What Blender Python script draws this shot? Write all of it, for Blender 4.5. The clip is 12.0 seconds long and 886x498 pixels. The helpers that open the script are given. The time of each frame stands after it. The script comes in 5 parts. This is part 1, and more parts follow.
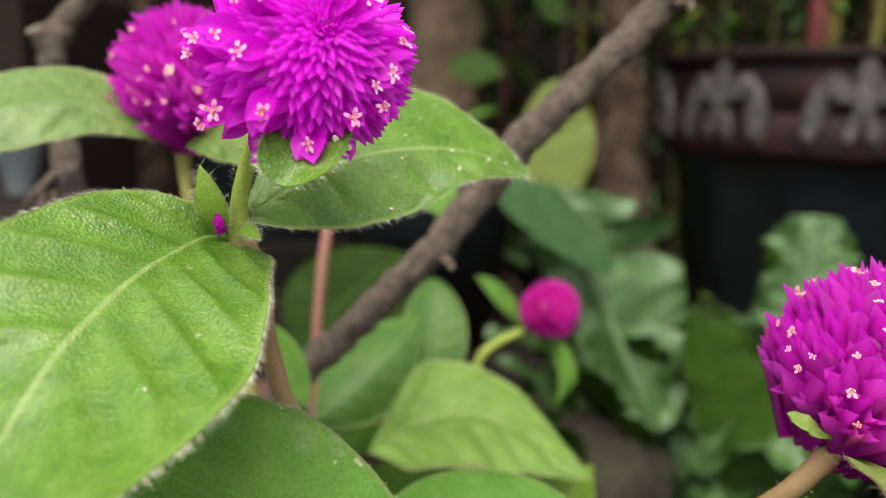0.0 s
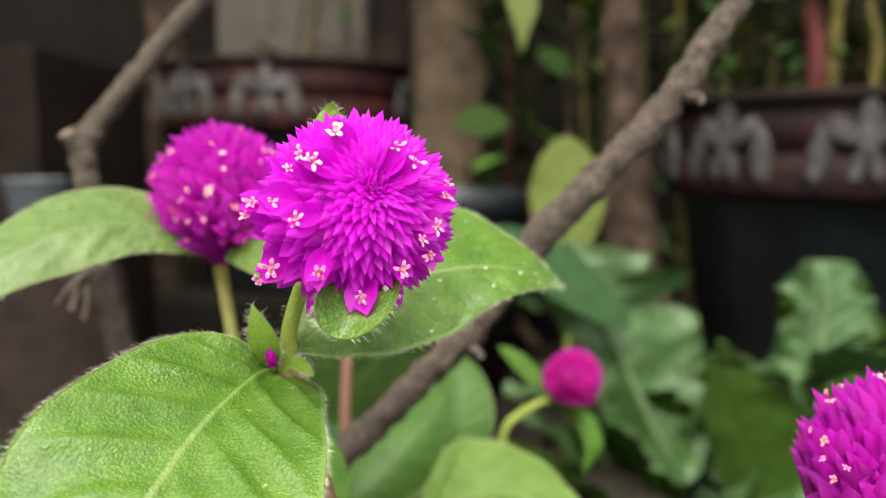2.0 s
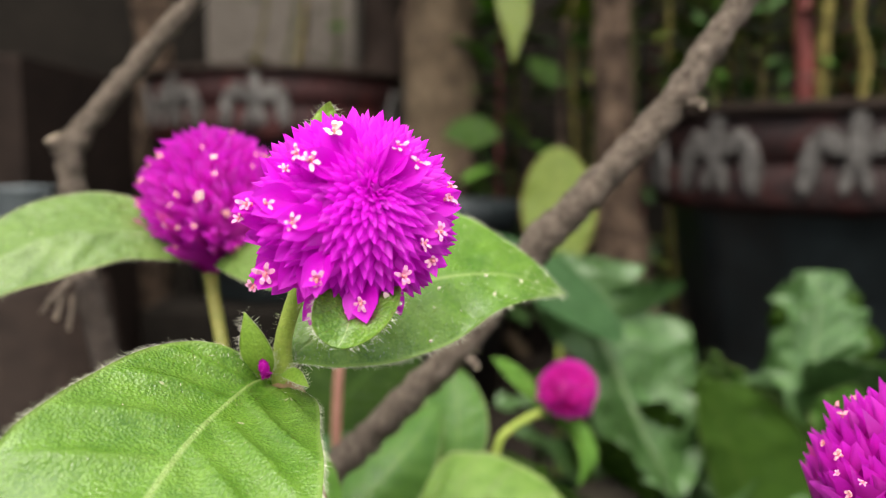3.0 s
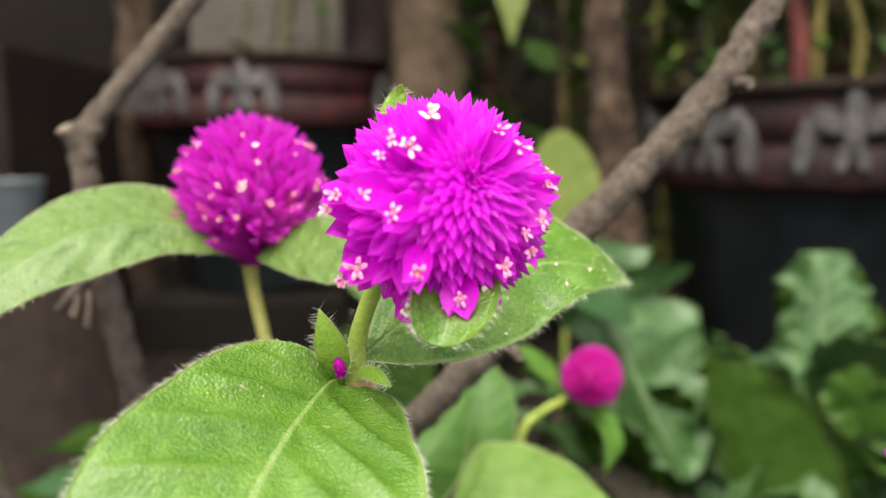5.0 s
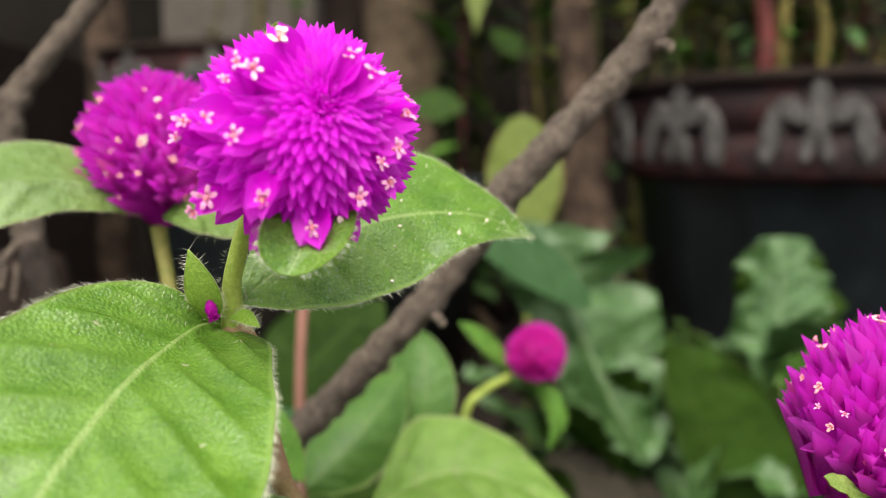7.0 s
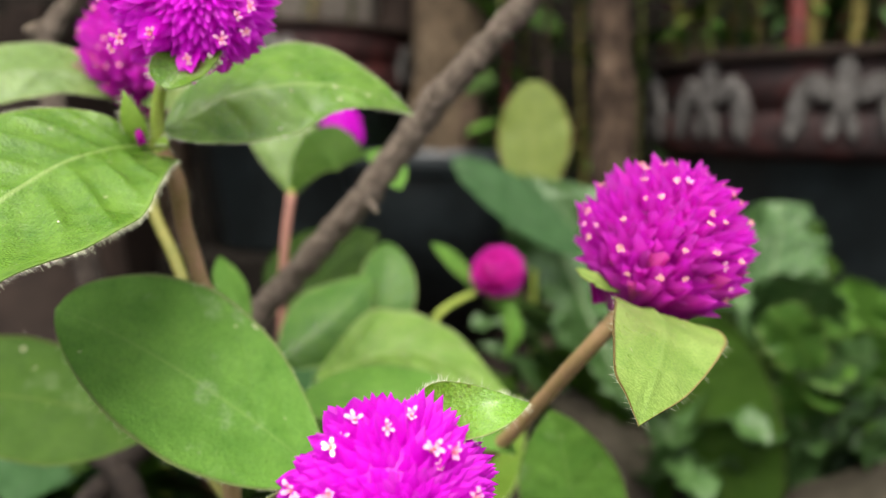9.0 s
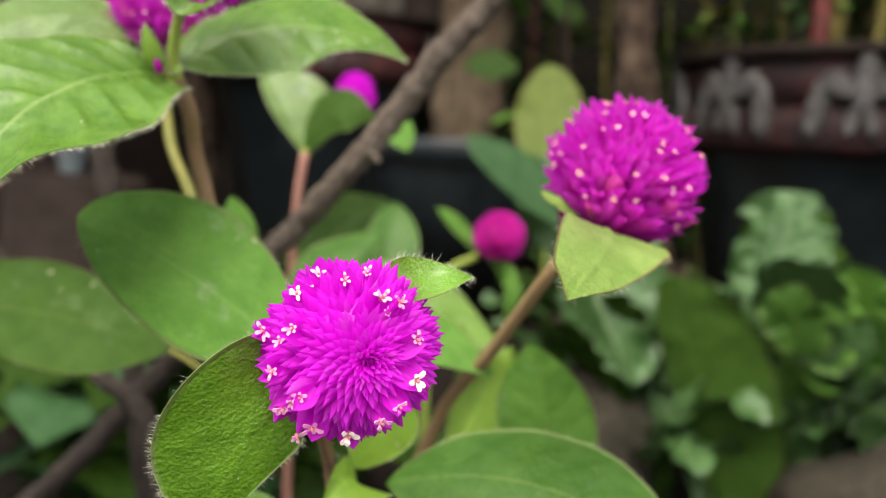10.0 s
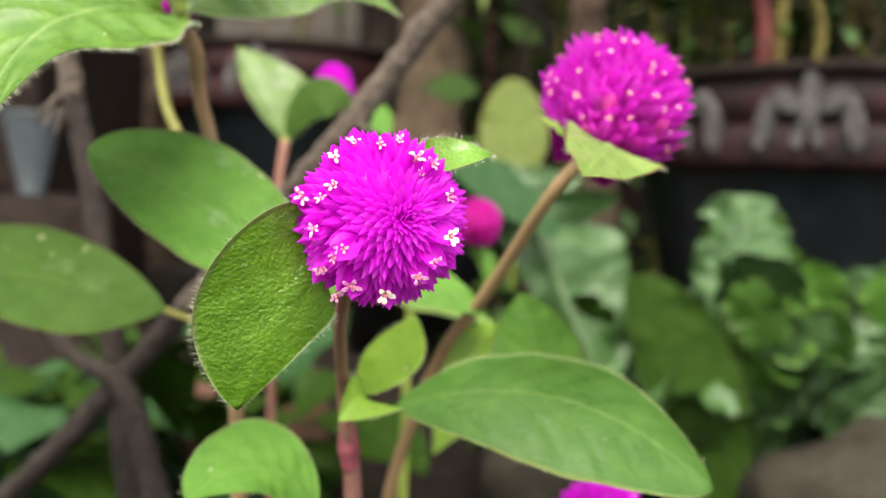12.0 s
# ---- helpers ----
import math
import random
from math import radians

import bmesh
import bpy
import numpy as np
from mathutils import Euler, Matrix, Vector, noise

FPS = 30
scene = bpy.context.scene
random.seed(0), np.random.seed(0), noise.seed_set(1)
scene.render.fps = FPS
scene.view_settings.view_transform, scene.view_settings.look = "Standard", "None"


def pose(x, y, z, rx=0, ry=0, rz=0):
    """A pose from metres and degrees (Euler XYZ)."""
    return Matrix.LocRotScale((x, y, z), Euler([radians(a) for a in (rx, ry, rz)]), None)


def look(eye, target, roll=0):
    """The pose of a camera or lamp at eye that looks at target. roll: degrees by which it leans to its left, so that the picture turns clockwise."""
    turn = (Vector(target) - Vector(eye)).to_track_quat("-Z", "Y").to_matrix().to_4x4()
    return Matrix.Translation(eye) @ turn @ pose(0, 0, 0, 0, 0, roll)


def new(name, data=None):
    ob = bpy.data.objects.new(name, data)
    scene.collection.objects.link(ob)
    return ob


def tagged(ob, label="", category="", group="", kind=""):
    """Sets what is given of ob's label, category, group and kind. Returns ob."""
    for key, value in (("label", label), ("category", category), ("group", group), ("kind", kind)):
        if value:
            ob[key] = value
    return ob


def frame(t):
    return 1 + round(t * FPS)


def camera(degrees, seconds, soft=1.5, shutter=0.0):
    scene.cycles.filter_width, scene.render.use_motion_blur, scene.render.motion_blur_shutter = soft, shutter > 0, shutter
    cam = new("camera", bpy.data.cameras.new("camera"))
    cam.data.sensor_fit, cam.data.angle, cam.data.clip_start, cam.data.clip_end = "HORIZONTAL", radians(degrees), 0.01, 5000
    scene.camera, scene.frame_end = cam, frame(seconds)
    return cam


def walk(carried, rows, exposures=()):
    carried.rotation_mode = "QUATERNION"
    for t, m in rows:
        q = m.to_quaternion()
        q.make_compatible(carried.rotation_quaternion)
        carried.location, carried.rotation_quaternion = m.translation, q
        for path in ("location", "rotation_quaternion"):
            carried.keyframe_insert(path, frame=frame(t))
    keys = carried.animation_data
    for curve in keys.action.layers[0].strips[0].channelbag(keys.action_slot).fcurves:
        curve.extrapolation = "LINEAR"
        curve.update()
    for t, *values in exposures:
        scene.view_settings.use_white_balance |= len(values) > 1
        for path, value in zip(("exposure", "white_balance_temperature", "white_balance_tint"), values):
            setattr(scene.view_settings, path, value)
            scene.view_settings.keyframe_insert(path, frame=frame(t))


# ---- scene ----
cam = camera(58.80, 12.0, soft=0.6)
PATH = [
    (0, (0.00959, 0.00668, 0.28557), (0.0002, 0.9907, 0.1077), 2.36),
    (0.5, (0.00928, 0.00895, 0.28933), (-0.0011, 0.9975, 0.1387), 1.94),
    (1, (0.00780, 0.00828, 0.29452), (-0.0040, 0.9986, 0.1563), 1.18),
    (1.5, (0.00748, 0.00729, 0.29881), (-0.0060, 0.9964, 0.1524), 0.10),
    (2, (0.00482, 0.00315, 0.29867), (-0.0159, 0.9947, 0.1703), 0.02),
    (2.5, (0.00491, 0.00582, 0.29688), (0.0016, 0.9986, 0.1772), 0.52),
    (3, (0.00302, 0.00719, 0.29735), (-0.0032, 1.0007, 0.1837), 0.27),
    (5, (-0.01002, 0.01277, 0.29733), (0.0048, 1.0039, 0.1653), -0.60),
    (5.5, (-0.01179, 0.01333, 0.29241), (0.0105, 1.0033, 0.1531), -0.20),
    (6, (-0.00937, 0.01651, 0.28911), (0.0224, 1.0060, 0.1482), -0.03),
    (6.5, (-0.00263, 0.01789, 0.29000), (0.0352, 1.0079, 0.1541), -0.42),
    (8.3, (0.02274, -0.01285, 0.27978), (0.0145, 0.9763, 0.1334), 0.21),
    (8.5, (0.02709, -0.01536, 0.27587), (0.0030, 0.9728, 0.1242), 0.47),
    (9, (0.03806, -0.02574, 0.27037), (-0.0055, 0.9623, 0.1221), 0.84),
    (9.5, (0.04785, -0.03515, 0.26678), (-0.0088, 0.9519, 0.1166), 1.45),
    (10, (0.04852, -0.04241, 0.25880), (-0.0284, 0.9430, 0.1068), 2.54),
    (10.5, (0.04581, -0.04942, 0.25427), (-0.0368, 0.9370, 0.1121), 2.73),
    (11, (0.04298, -0.05767, 0.25306), (-0.0269, 0.9308, 0.1188), 3.19),
    (11.5, (0.04045, -0.05482, 0.24380), (-0.0003, 0.9379, 0.1305), 2.97),
    (12, (0.04009, -0.05185, 0.23608), (0.0177, 0.9432, 0.1397), 1.71),
]
walk(cam, [(t, look(eye, target, roll)) for t, eye, target, roll in PATH], exposures=[(t, stops, 6900, 12) for t, stops in ((0, 1.15), (3, 1.3), (5, 1.42), (6.2, 1.2), (8.5, 1.34), (9.5, 1.3), (10.5, 1.2), (11, 1.24), (12, 1.6))])

# slight depth of field of the small phone lens, focused on the near flower
cam.data.dof.use_dof = True
cam.data.dof.focus_distance = 0.098
cam.data.dof.aperture_fstop = 15.5

# ---- light: bright overcast sky ----
SUN_EL, SUN_AZ = radians(62), radians(171)
world = bpy.data.worlds.new("sky")
scene.world = world
world.use_nodes = True
wn = world.node_tree
sky = wn.nodes.new("ShaderNodeTexSky")
sky.sky_type, sky.sun_disc = "NISHITA", False
sky.sun_elevation, sky.sun_rotation = SUN_EL, SUN_AZ
haze = wn.nodes.new("ShaderNodeHueSaturation")
haze.inputs["Saturation"].default_value = 0.3
wn.links.new(sky.outputs[0], haze.inputs["Color"])
wn.links.new(haze.outputs[0], wn.nodes["Background"].inputs[0])
wn.nodes["Background"].inputs[1].default_value = 0.112
sun = new("sun", bpy.data.lights.new("sun", "SUN"))
sun.data.energy, sun.data.angle, sun.data.color = 2.5, radians(45), (1.0, 0.97, 0.92)
sun.matrix_world = look((-0.2, -1.3, 2.5), (0, 0, 0))

# ---- materials ----
MATS = {}


def base_mat(name, rough=0.6, spec=0.5):
    m = bpy.data.materials.new(name)
    m.use_nodes = True
    b = m.node_tree.nodes["Principled BSDF"]
    b.inputs["Roughness"].default_value = rough
    b.inputs["Specular IOR Level"].default_value = spec
    MATS[name] = m
    return m, m.node_tree, b


def nd(nt, kind, **kw):
    n = nt.nodes.new(kind)
    for k, v in kw.items():
        n.inputs[k].default_value = v
    return n


def ramp(nt, fac, stops):
    r = nt.nodes.new("ShaderNodeValToRGB")
    els = r.color_ramp.elements
    while len(els) < len(stops):
        els.new(0.5)
    for e, (p, c) in zip(els, stops):
        e.position, e.color = p, (*c, 1)
    nt.links.new(fac, r.inputs[0])
    return r.outputs[0]


def mix(nt, fac, a, b, mode="MIX"):
    m = nt.nodes.new("ShaderNodeMix")
    m.data_type, m.blend_type = "RGBA", mode
    for sock, v in ((m.inputs[0], fac), (m.inputs[6], a), (m.inputs[7], b)):
        if isinstance(v, (int, float)):
            sock.default_value = v
        elif isinstance(v, tuple):
            sock.default_value = (*v, 1)
        else:
            nt.links.new(v, sock)
    return m.outputs[2]


def math_node(nt, op, a, b=0.0, c=0.0):
    m = nt.nodes.new("ShaderNodeMath")
    m.operation = op
    for s, v in zip(m.inputs, (a, b, c)):
        if isinstance(v, (int, float)):
            s.default_value = v
        else:
            nt.links.new(v, s)
    return m.outputs[0]


def noise_fac(nt, scale, detail=4.0, rough=0.6, coord="Object"):
    tc = nt.nodes.new("ShaderNodeTexCoord")
    n = nd(nt, "ShaderNodeTexNoise", Scale=scale, Detail=detail, Roughness=rough)
    nt.links.new(tc.outputs[coord], n.inputs["Vector"])
    return n.outputs[0]


def bump(nt, b, height, strength, distance):
    n = nd(nt, "ShaderNodeBump", Strength=strength, Distance=distance)
    nt.links.new(height, n.inputs["Height"])
    nt.links.new(n.outputs[0], b.inputs["Normal"])


def leaf_mat(name, dark, light, rib, rough=0.42, veins=7.0, glow=0.35, grain=2600.0, edge=None, vein_mix=0.2, shine=0.10, mildew_sheen=0.0, rib_mix=0.85, blister=0.5, spec=0.5, rib_w=0.019, cells=1900.0, relief=0.6):
    """Leaf blade: UV x runs along the blade, y across it (0.5 is the midrib)."""
    m, nt, b = base_mat(name, rough, spec)
    uv = nt.nodes.new("ShaderNodeTexCoord")
    sep = nt.nodes.new("ShaderNodeSeparateXYZ")
    nt.links.new(uv.outputs["UV"], sep.inputs[0])
    across = math_node(nt, "ABSOLUTE", math_node(nt, "SUBTRACT", sep.outputs[1], 0.5))
    blotch = noise_fac(nt, 140, 5, 0.65)
    fine = noise_fac(nt, grain, 3, 0.6)
    col = ramp(nt, blotch, [(0.32, dark), (0.68, light)])
    col = mix(nt, 0.35, col, ramp(nt, fine, [(0.35, tuple(c * 0.72 for c in dark)), (0.65, tuple(min(1, c * 1.15) for c in light))]))
    # side veins sweep forward from the midrib
    wob = math_node(nt, "MULTIPLY", math_node(nt, "SUBTRACT", blotch, 0.5), 0.05)
    ph = math_node(nt, "SUBTRACT", math_node(nt, "ADD", sep.outputs[0], wob), math_node(nt, "MULTIPLY", across, 0.42))
    ph = math_node(nt, "FRACT", math_node(nt, "MULTIPLY", ph, veins))
    vein = math_node(nt, "ABSOLUTE", math_node(nt, "SUBTRACT", ph, 0.5))
    vein_line = nd(nt, "ShaderNodeMapRange")
    for k, v in (("From Min", 0.0), ("From Max", 0.14), ("To Min", vein_mix), ("To Max", 0.0)):
        vein_line.inputs[k].default_value = v
    nt.links.new(vein, vein_line.inputs["Value"])
    col = mix(nt, vein_line.outputs[0], col, tuple(0.25 * a + 0.45 * c for a, c in zip(rib, light)))
    rib_line = nd(nt, "ShaderNodeMapRange")
    for k, v in (("From Min", rib_w * 0.35), ("From Max", rib_w), ("To Min", rib_mix), ("To Max", 0.0)):
        rib_line.inputs[k].default_value = v
    nt.links.new(across, rib_line.inputs["Value"])
    col = mix(nt, rib_line.outputs[0], col, rib)
    if edge:
        rim = nd(nt, "ShaderNodeMapRange")
        for k, v in (("From Min", 0.472), ("From Max", 0.495), ("To Min", 0.0), ("To Max", 0.8)):
            rim.inputs[k].default_value = v
        nt.links.new(across, rim.inputs["Value"])
        col = mix(nt, rim.outputs[0], col, edge)
    # pale dried specks
    speck = ramp(nt, noise_fac(nt, 420, 2, 0.5), [(0.735, (0, 0, 0)), (0.76, (1, 1, 1))])
    col = mix(nt, math_node(nt, "MULTIPLY", speck, 0.55), col, (0.62, 0.60, 0.40))
    # pale patches: mildew and dusty spots, and glossy sheen painted into the colour
    if mildew_sheen:
        patch = ramp(nt, noise_fac(nt, 75, 6, 0.7), [(0.60, (0, 0, 0)), (0.72, (1, 1, 1))])
        col = mix(nt, math_node(nt, "MULTIPLY", patch, mildew_sheen), col, (0.50, 0.55, 0.42))
    nt.links.new(col, b.inputs["Base Color"])
    # waxy patches shine more
    rr = ramp(nt, noise_fac(nt, 90, 3, 0.5), [(0.38, (rough + 0.16,) * 3), (0.66, (rough - shine,) * 3)])
    nt.links.new(rr, b.inputs["Roughness"])
    cell = nt.nodes.new("ShaderNodeTexVoronoi")
    cell.inputs["Scale"].default_value = cells
    nt.links.new(uv.outputs["Object"], cell.inputs["Vector"])
    h = math_node(nt, "ADD", math_node(nt, "MULTIPLY", cell.outputs[0], 0.5), math_node(nt, "MULTIPLY", fine, 0.5))
    h = math_node(nt, "SUBTRACT", h, math_node(nt, "MULTIPLY", vein_line.outputs[0], 1.4))
    h = math_node(nt, "ADD", h, math_node(nt, "MULTIPLY", noise_fac(nt, 330, 2, 0.5), blister * 3.0))
    bump(nt, b, h, relief, 0.0006)
    tr = nt.nodes.new("ShaderNodeBsdfTranslucent")
    nt.links.new(mix(nt, 1.0, col, (1.0, 1.0, 0.45), "MULTIPLY"), tr.inputs[0])
    sh = nd(nt, "ShaderNodeMixShader", Fac=glow)
    nt.links.new(b.outputs[0], sh.inputs[1])
    nt.links.new(tr.outputs[0], sh.inputs[2])
    nt.links.new(sh.outputs[0], nt.nodes["Material Output"].inputs[0])
    return m


M_LEAF = leaf_mat("amaranth_leaf", (0.062, 0.182, 0.013), (0.186, 0.362, 0.042), (0.32, 0.45, 0.14), rough=0.33, shine=0.16, edge=(0.26, 0.42, 0.09), vein_mix=0.18, rib_mix=0.72, blister=0.62, rib_w=0.017, mildew_sheen=0.03, relief=0.48, cells=2300.0)
M_LEAF_SMOOTH = leaf_mat("smooth_leaf", (0.040, 0.132, 0.014), (0.100, 0.226, 0.034), (0.24, 0.36, 0.09), edge=(0.36, 0.42, 0.15), vein_mix=0.10, rough=0.38, shine=0.14, rib_mix=0.6, spec=0.35, rib_w=0.010)
M_LEAF_GLOSS = leaf_mat("glossy_leaf", (0.11, 0.29, 0.010), (0.25, 0.52, 0.036), (0.18, 0.36, 0.05), edge=(0.5, 0.6, 0.25), vein_mix=0.06, rough=0.24, shine=0.10, rib_mix=0.25, blister=0.35, spec=0.7, cells=1700.0, grain=4200.0, relief=0.7)
M_LEAF_RIM = leaf_mat("rimmed_leaf", (0.17, 0.31, 0.050), (0.34, 0.48, 0.125), (0.36, 0.50, 0.16), rough=0.3, veins=6, edge=(0.30, 0.17, 0.08), vein_mix=0.06, rib_mix=0.2, blister=0.06, relief=0.2)
M_LEAF_FOREST = leaf_mat("forest_leaf", (0.0396, 0.1, 0.0116), (0.077, 0.16, 0.0232), (0.13, 0.19, 0.04), rough=0.5, spec=0.16, edge=(0.15, 0.2, 0.06), vein_mix=0.06, mildew_sheen=0.12, rib_mix=0.5, rib_w=0.014)
M_LEAF_DEEP = leaf_mat("deep_leaf", (0.080, 0.222, 0.027), (0.166, 0.358, 0.056), (0.20, 0.36, 0.08), rough=0.46, spec=0.22, edge=(0.25, 0.3, 0.12), vein_mix=0.12, mildew_sheen=0.28, rib_mix=0.6, rib_w=0.013)
M_LEAF_FRESH = leaf_mat("fresh_leaf", (0.17, 0.34, 0.030), (0.30, 0.48, 0.065), (0.34, 0.5, 0.14), rough=0.36, edge=(0.45, 0.52, 0.22), vein_mix=0.06, rib_mix=0.25, blister=0.15, relief=0.3)
M_LEAF_PALE = leaf_mat("pale_leaf", (0.125, 0.27, 0.030), (0.27, 0.44, 0.095), (0.44, 0.55, 0.22), veins=6, rough=0.32, shine=0.14, edge=(0.5, 0.55, 0.25), vein_mix=0.5, rib_mix=0.4, mildew_sheen=0.15)
# strong pale mottling paints the white sheen of the crumpled blade
M_LEAF_MOTTLED = leaf_mat("mottled_leaf", (0.10, 0.20, 0.030), (0.22, 0.36, 0.085), (0.3, 0.42, 0.15), veins=6, rough=0.34, shine=0.14, edge=(0.4, 0.45, 0.22), vein_mix=0.1, mildew_sheen=0.5, rib_mix=0.2, blister=1.2)
M_LEAF_YELLOW = leaf_mat("yellowing_leaf", (0.13, 0.19, 0.025), (0.22, 0.29, 0.05), (0.32, 0.34, 0.10), grain=900, edge=(0.3, 0.15, 0.07), vein_mix=0.1, rib_mix=0.4)
M_LEAF_LOBED = leaf_mat("lobed_leaf", (0.022, 0.070, 0.014), (0.085, 0.180, 0.048), (0.14, 0.22, 0.09), rough=0.36, veins=7, glow=0.15, grain=900, vein_mix=0.35, spec=0.5, mildew_sheen=0.25, blister=0.8, rib_w=0.03)
M_LEAF_SHEEN = leaf_mat("dark_sheen_leaf", (0.016, 0.055, 0.014), (0.045, 0.110, 0.036), (0.08, 0.15, 0.06), rough=0.45, spec=0.15, glow=0.15, grain=900, vein_mix=0.1, rib_mix=0.4)
# leaf green taken near black, with the background shade in its colour
M_LEAF_DARK = leaf_mat("shaded_leaf", (0.010, 0.034, 0.002), (0.038, 0.082, 0.008), (0.05, 0.11, 0.02), rough=0.5, glow=0.25, grain=900, spec=0.15)

# waxy film on the downy and glossy leaves
for wax, weight in ((M_LEAF, 0.27), (M_LEAF_GLOSS, 0.8), (M_LEAF_SMOOTH, 0.15), (M_LEAF_LOBED, 0.2), (M_LEAF_MOTTLED, 0.35)):
    film_node = wax.node_tree.nodes["Principled BSDF"]
    film_node.inputs["Coat Weight"].default_value = weight
    film_node.inputs["Coat Roughness"].default_value = 0.22


def bract_mat(name, deep, bright, islands=False):
    m, nt, b = base_mat(name, 0.32, 0.32)
    uv = nt.nodes.new("ShaderNodeTexCoord")
    sep = nt.nodes.new("ShaderNodeSeparateXYZ")
    nt.links.new(uv.outputs["UV"], sep.inputs[0])
    info = nt.nodes.new("ShaderNodeNewGeometry" if islands else "ShaderNodeObjectInfo")
    chance = info.outputs["Random Per Island" if islands else "Random"]
    col = ramp(nt, sep.outputs[0], [(0.0, deep), (0.35, deep), (0.75, bright), (1.0, tuple(min(1, c * 1.15 + 0.02) for c in bright))])
    streak = nd(nt, "ShaderNodeTexNoise", Scale=14.0, Detail=4.0)
    mp = nt.nodes.new("ShaderNodeMapping")
    mp.inputs["Scale"].default_value = (0.5, 3.0, 1.0)
    nt.links.new(uv.outputs["UV"], mp.inputs[0])
    nt.links.new(mp.outputs[0], streak.inputs["Vector"])
    col = mix(nt, math_node(nt, "MULTIPLY", streak.outputs[0], 0.35), col, deep)
    col = mix(nt, math_node(nt, "MULTIPLY", chance, 0.3), col, tuple(c * 0.75 for c in deep))
    # pink-white glints painted into the tip colour of a few bracts
    pale = ramp(nt, chance, [(0.80, (0, 0, 0)), (0.97, (1, 1, 1))])
    col = mix(nt, math_node(nt, "MULTIPLY", math_node(nt, "MULTIPLY", pale, sep.outputs[0]), 0.3), col, (0.98, 0.30, 0.92))
    nt.links.new(col, b.inputs["Base Color"])
    bump(nt, b, streak.outputs[0], 0.4, 0.0004)
    tr = nt.nodes.new("ShaderNodeBsdfTranslucent")
    nt.links.new(col, tr.inputs[0])
    sh = nd(nt, "ShaderNodeMixShader", Fac=0.6)
    nt.links.new(b.outputs[0], sh.inputs[1])
    nt.links.new(tr.outputs[0], sh.inputs[2])
    nt.links.new(sh.outputs[0], nt.nodes["Material Output"].inputs[0])
    return m


M_BRACT = bract_mat("magenta_bract", (0.84, 0.006, 0.78), (0.98, 0.034, 0.95))
M_BRACT_RIPE = bract_mat("ripe_bract", (0.66, 0.006, 0.52), (0.94, 0.075, 0.80))
M_BRACT_RIPE_IN = bract_mat("ripe_inner_bract", (0.66, 0.006, 0.52), (0.94, 0.042, 0.83), True)
M_BRACT_OLD = bract_mat("faded_bract", (0.70, 0.010, 0.52), (0.94, 0.16, 0.56))
M_BRACT_PINK = bract_mat("pink_bract", (0.62, 0.010, 0.34), (0.96, 0.06, 0.66))
M_BRACT_IN = bract_mat("magenta_inner_bract", (0.84, 0.006, 0.78), (0.98, 0.034, 0.95), True)
M_BRACT_PINK_IN = bract_mat("pink_inner_bract", (0.60, 0.010, 0.32), (0.95, 0.05, 0.64), True)


def rough_mat(name, stops, scale=60.0, rough=0.8, b_scale=None, b_strength=0.5, b_dist=0.002, spec=0.3, detail=6.0):
    m, nt, b = base_mat(name, rough, spec)
    f = noise_fac(nt, scale, detail, 0.65)
    g = noise_fac(nt, (b_scale or scale * 4), 5, 0.7)
    col = ramp(nt, f, stops)
    col = mix(nt, 0.3, col, ramp(nt, g, [(0.35, tuple(c * 0.55 for c in stops[0][1])), (0.65, tuple(min(1, c * 1.25) for c in stops[-1][1]))]))
    nt.links.new(col, b.inputs["Base Color"])
    bump(nt, b, g, b_strength, b_dist)
    return m


M_FLORET = rough_mat("floret_pink", [(0.4, (0.88, 0.24, 0.55)), (0.6, (0.92, 0.50, 0.68))], 900, 0.45, b_strength=0.1)
M_FLORET_RIPE = rough_mat("floret_salmon", [(0.4, (0.88, 0.26, 0.40)), (0.6, (0.92, 0.52, 0.50))], 900, 0.5, b_strength=0.1)
M_FLORET_CREAM = rough_mat("floret_cream", [(0.4, (0.92, 0.70, 0.62)), (0.6, (0.93, 0.84, 0.70))], 900, 0.45, b_strength=0.1)
M_FLORET_EYE = rough_mat("floret_eye", [(0.4, (0.78, 0.16, 0.30)), (0.6, (0.88, 0.42, 0.34))], 900, 0.5, b_strength=0.1)
M_STEM_OLIVE = rough_mat("stem_olive", [(0.35, (0.13, 0.15, 0.03)), (0.65, (0.24, 0.22, 0.055))], 300, 0.55, 1800, 0.4, 0.0004)
M_STALK = rough_mat("dark_stalk", [(0.35, (0.035, 0.045, 0.012)), (0.65, (0.10, 0.11, 0.03))], 60, 0.8, 300, 0.8, 0.004, spec=0.1)
M_STEM_GREEN = rough_mat("stem_green", [(0.35, (0.24, 0.36, 0.05)), (0.65, (0.40, 0.48, 0.10))], 300, 0.55, 1800, 0.4, 0.0004)
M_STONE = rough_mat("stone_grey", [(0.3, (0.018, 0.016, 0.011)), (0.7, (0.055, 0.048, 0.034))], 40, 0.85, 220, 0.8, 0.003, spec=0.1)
M_POST = rough_mat("post_concrete", [(0.3, (0.085, 0.075, 0.063)), (0.7, (0.175, 0.152, 0.128))], 6, 0.9, 60, 0.5, 0.006, spec=0.1)
M_CUP = rough_mat("cup_plastic", [(0.3, (0.085, 0.10, 0.105)), (0.7, (0.16, 0.185, 0.19))], 20, 0.3, 60, 0.1, 0.001)
M_STEM_RED = rough_mat("stem_reddish", [(0.35, (0.30, 0.22, 0.085)), (0.65, (0.40, 0.24, 0.14))], 220, 0.55, 1500, 0.4, 0.0004)
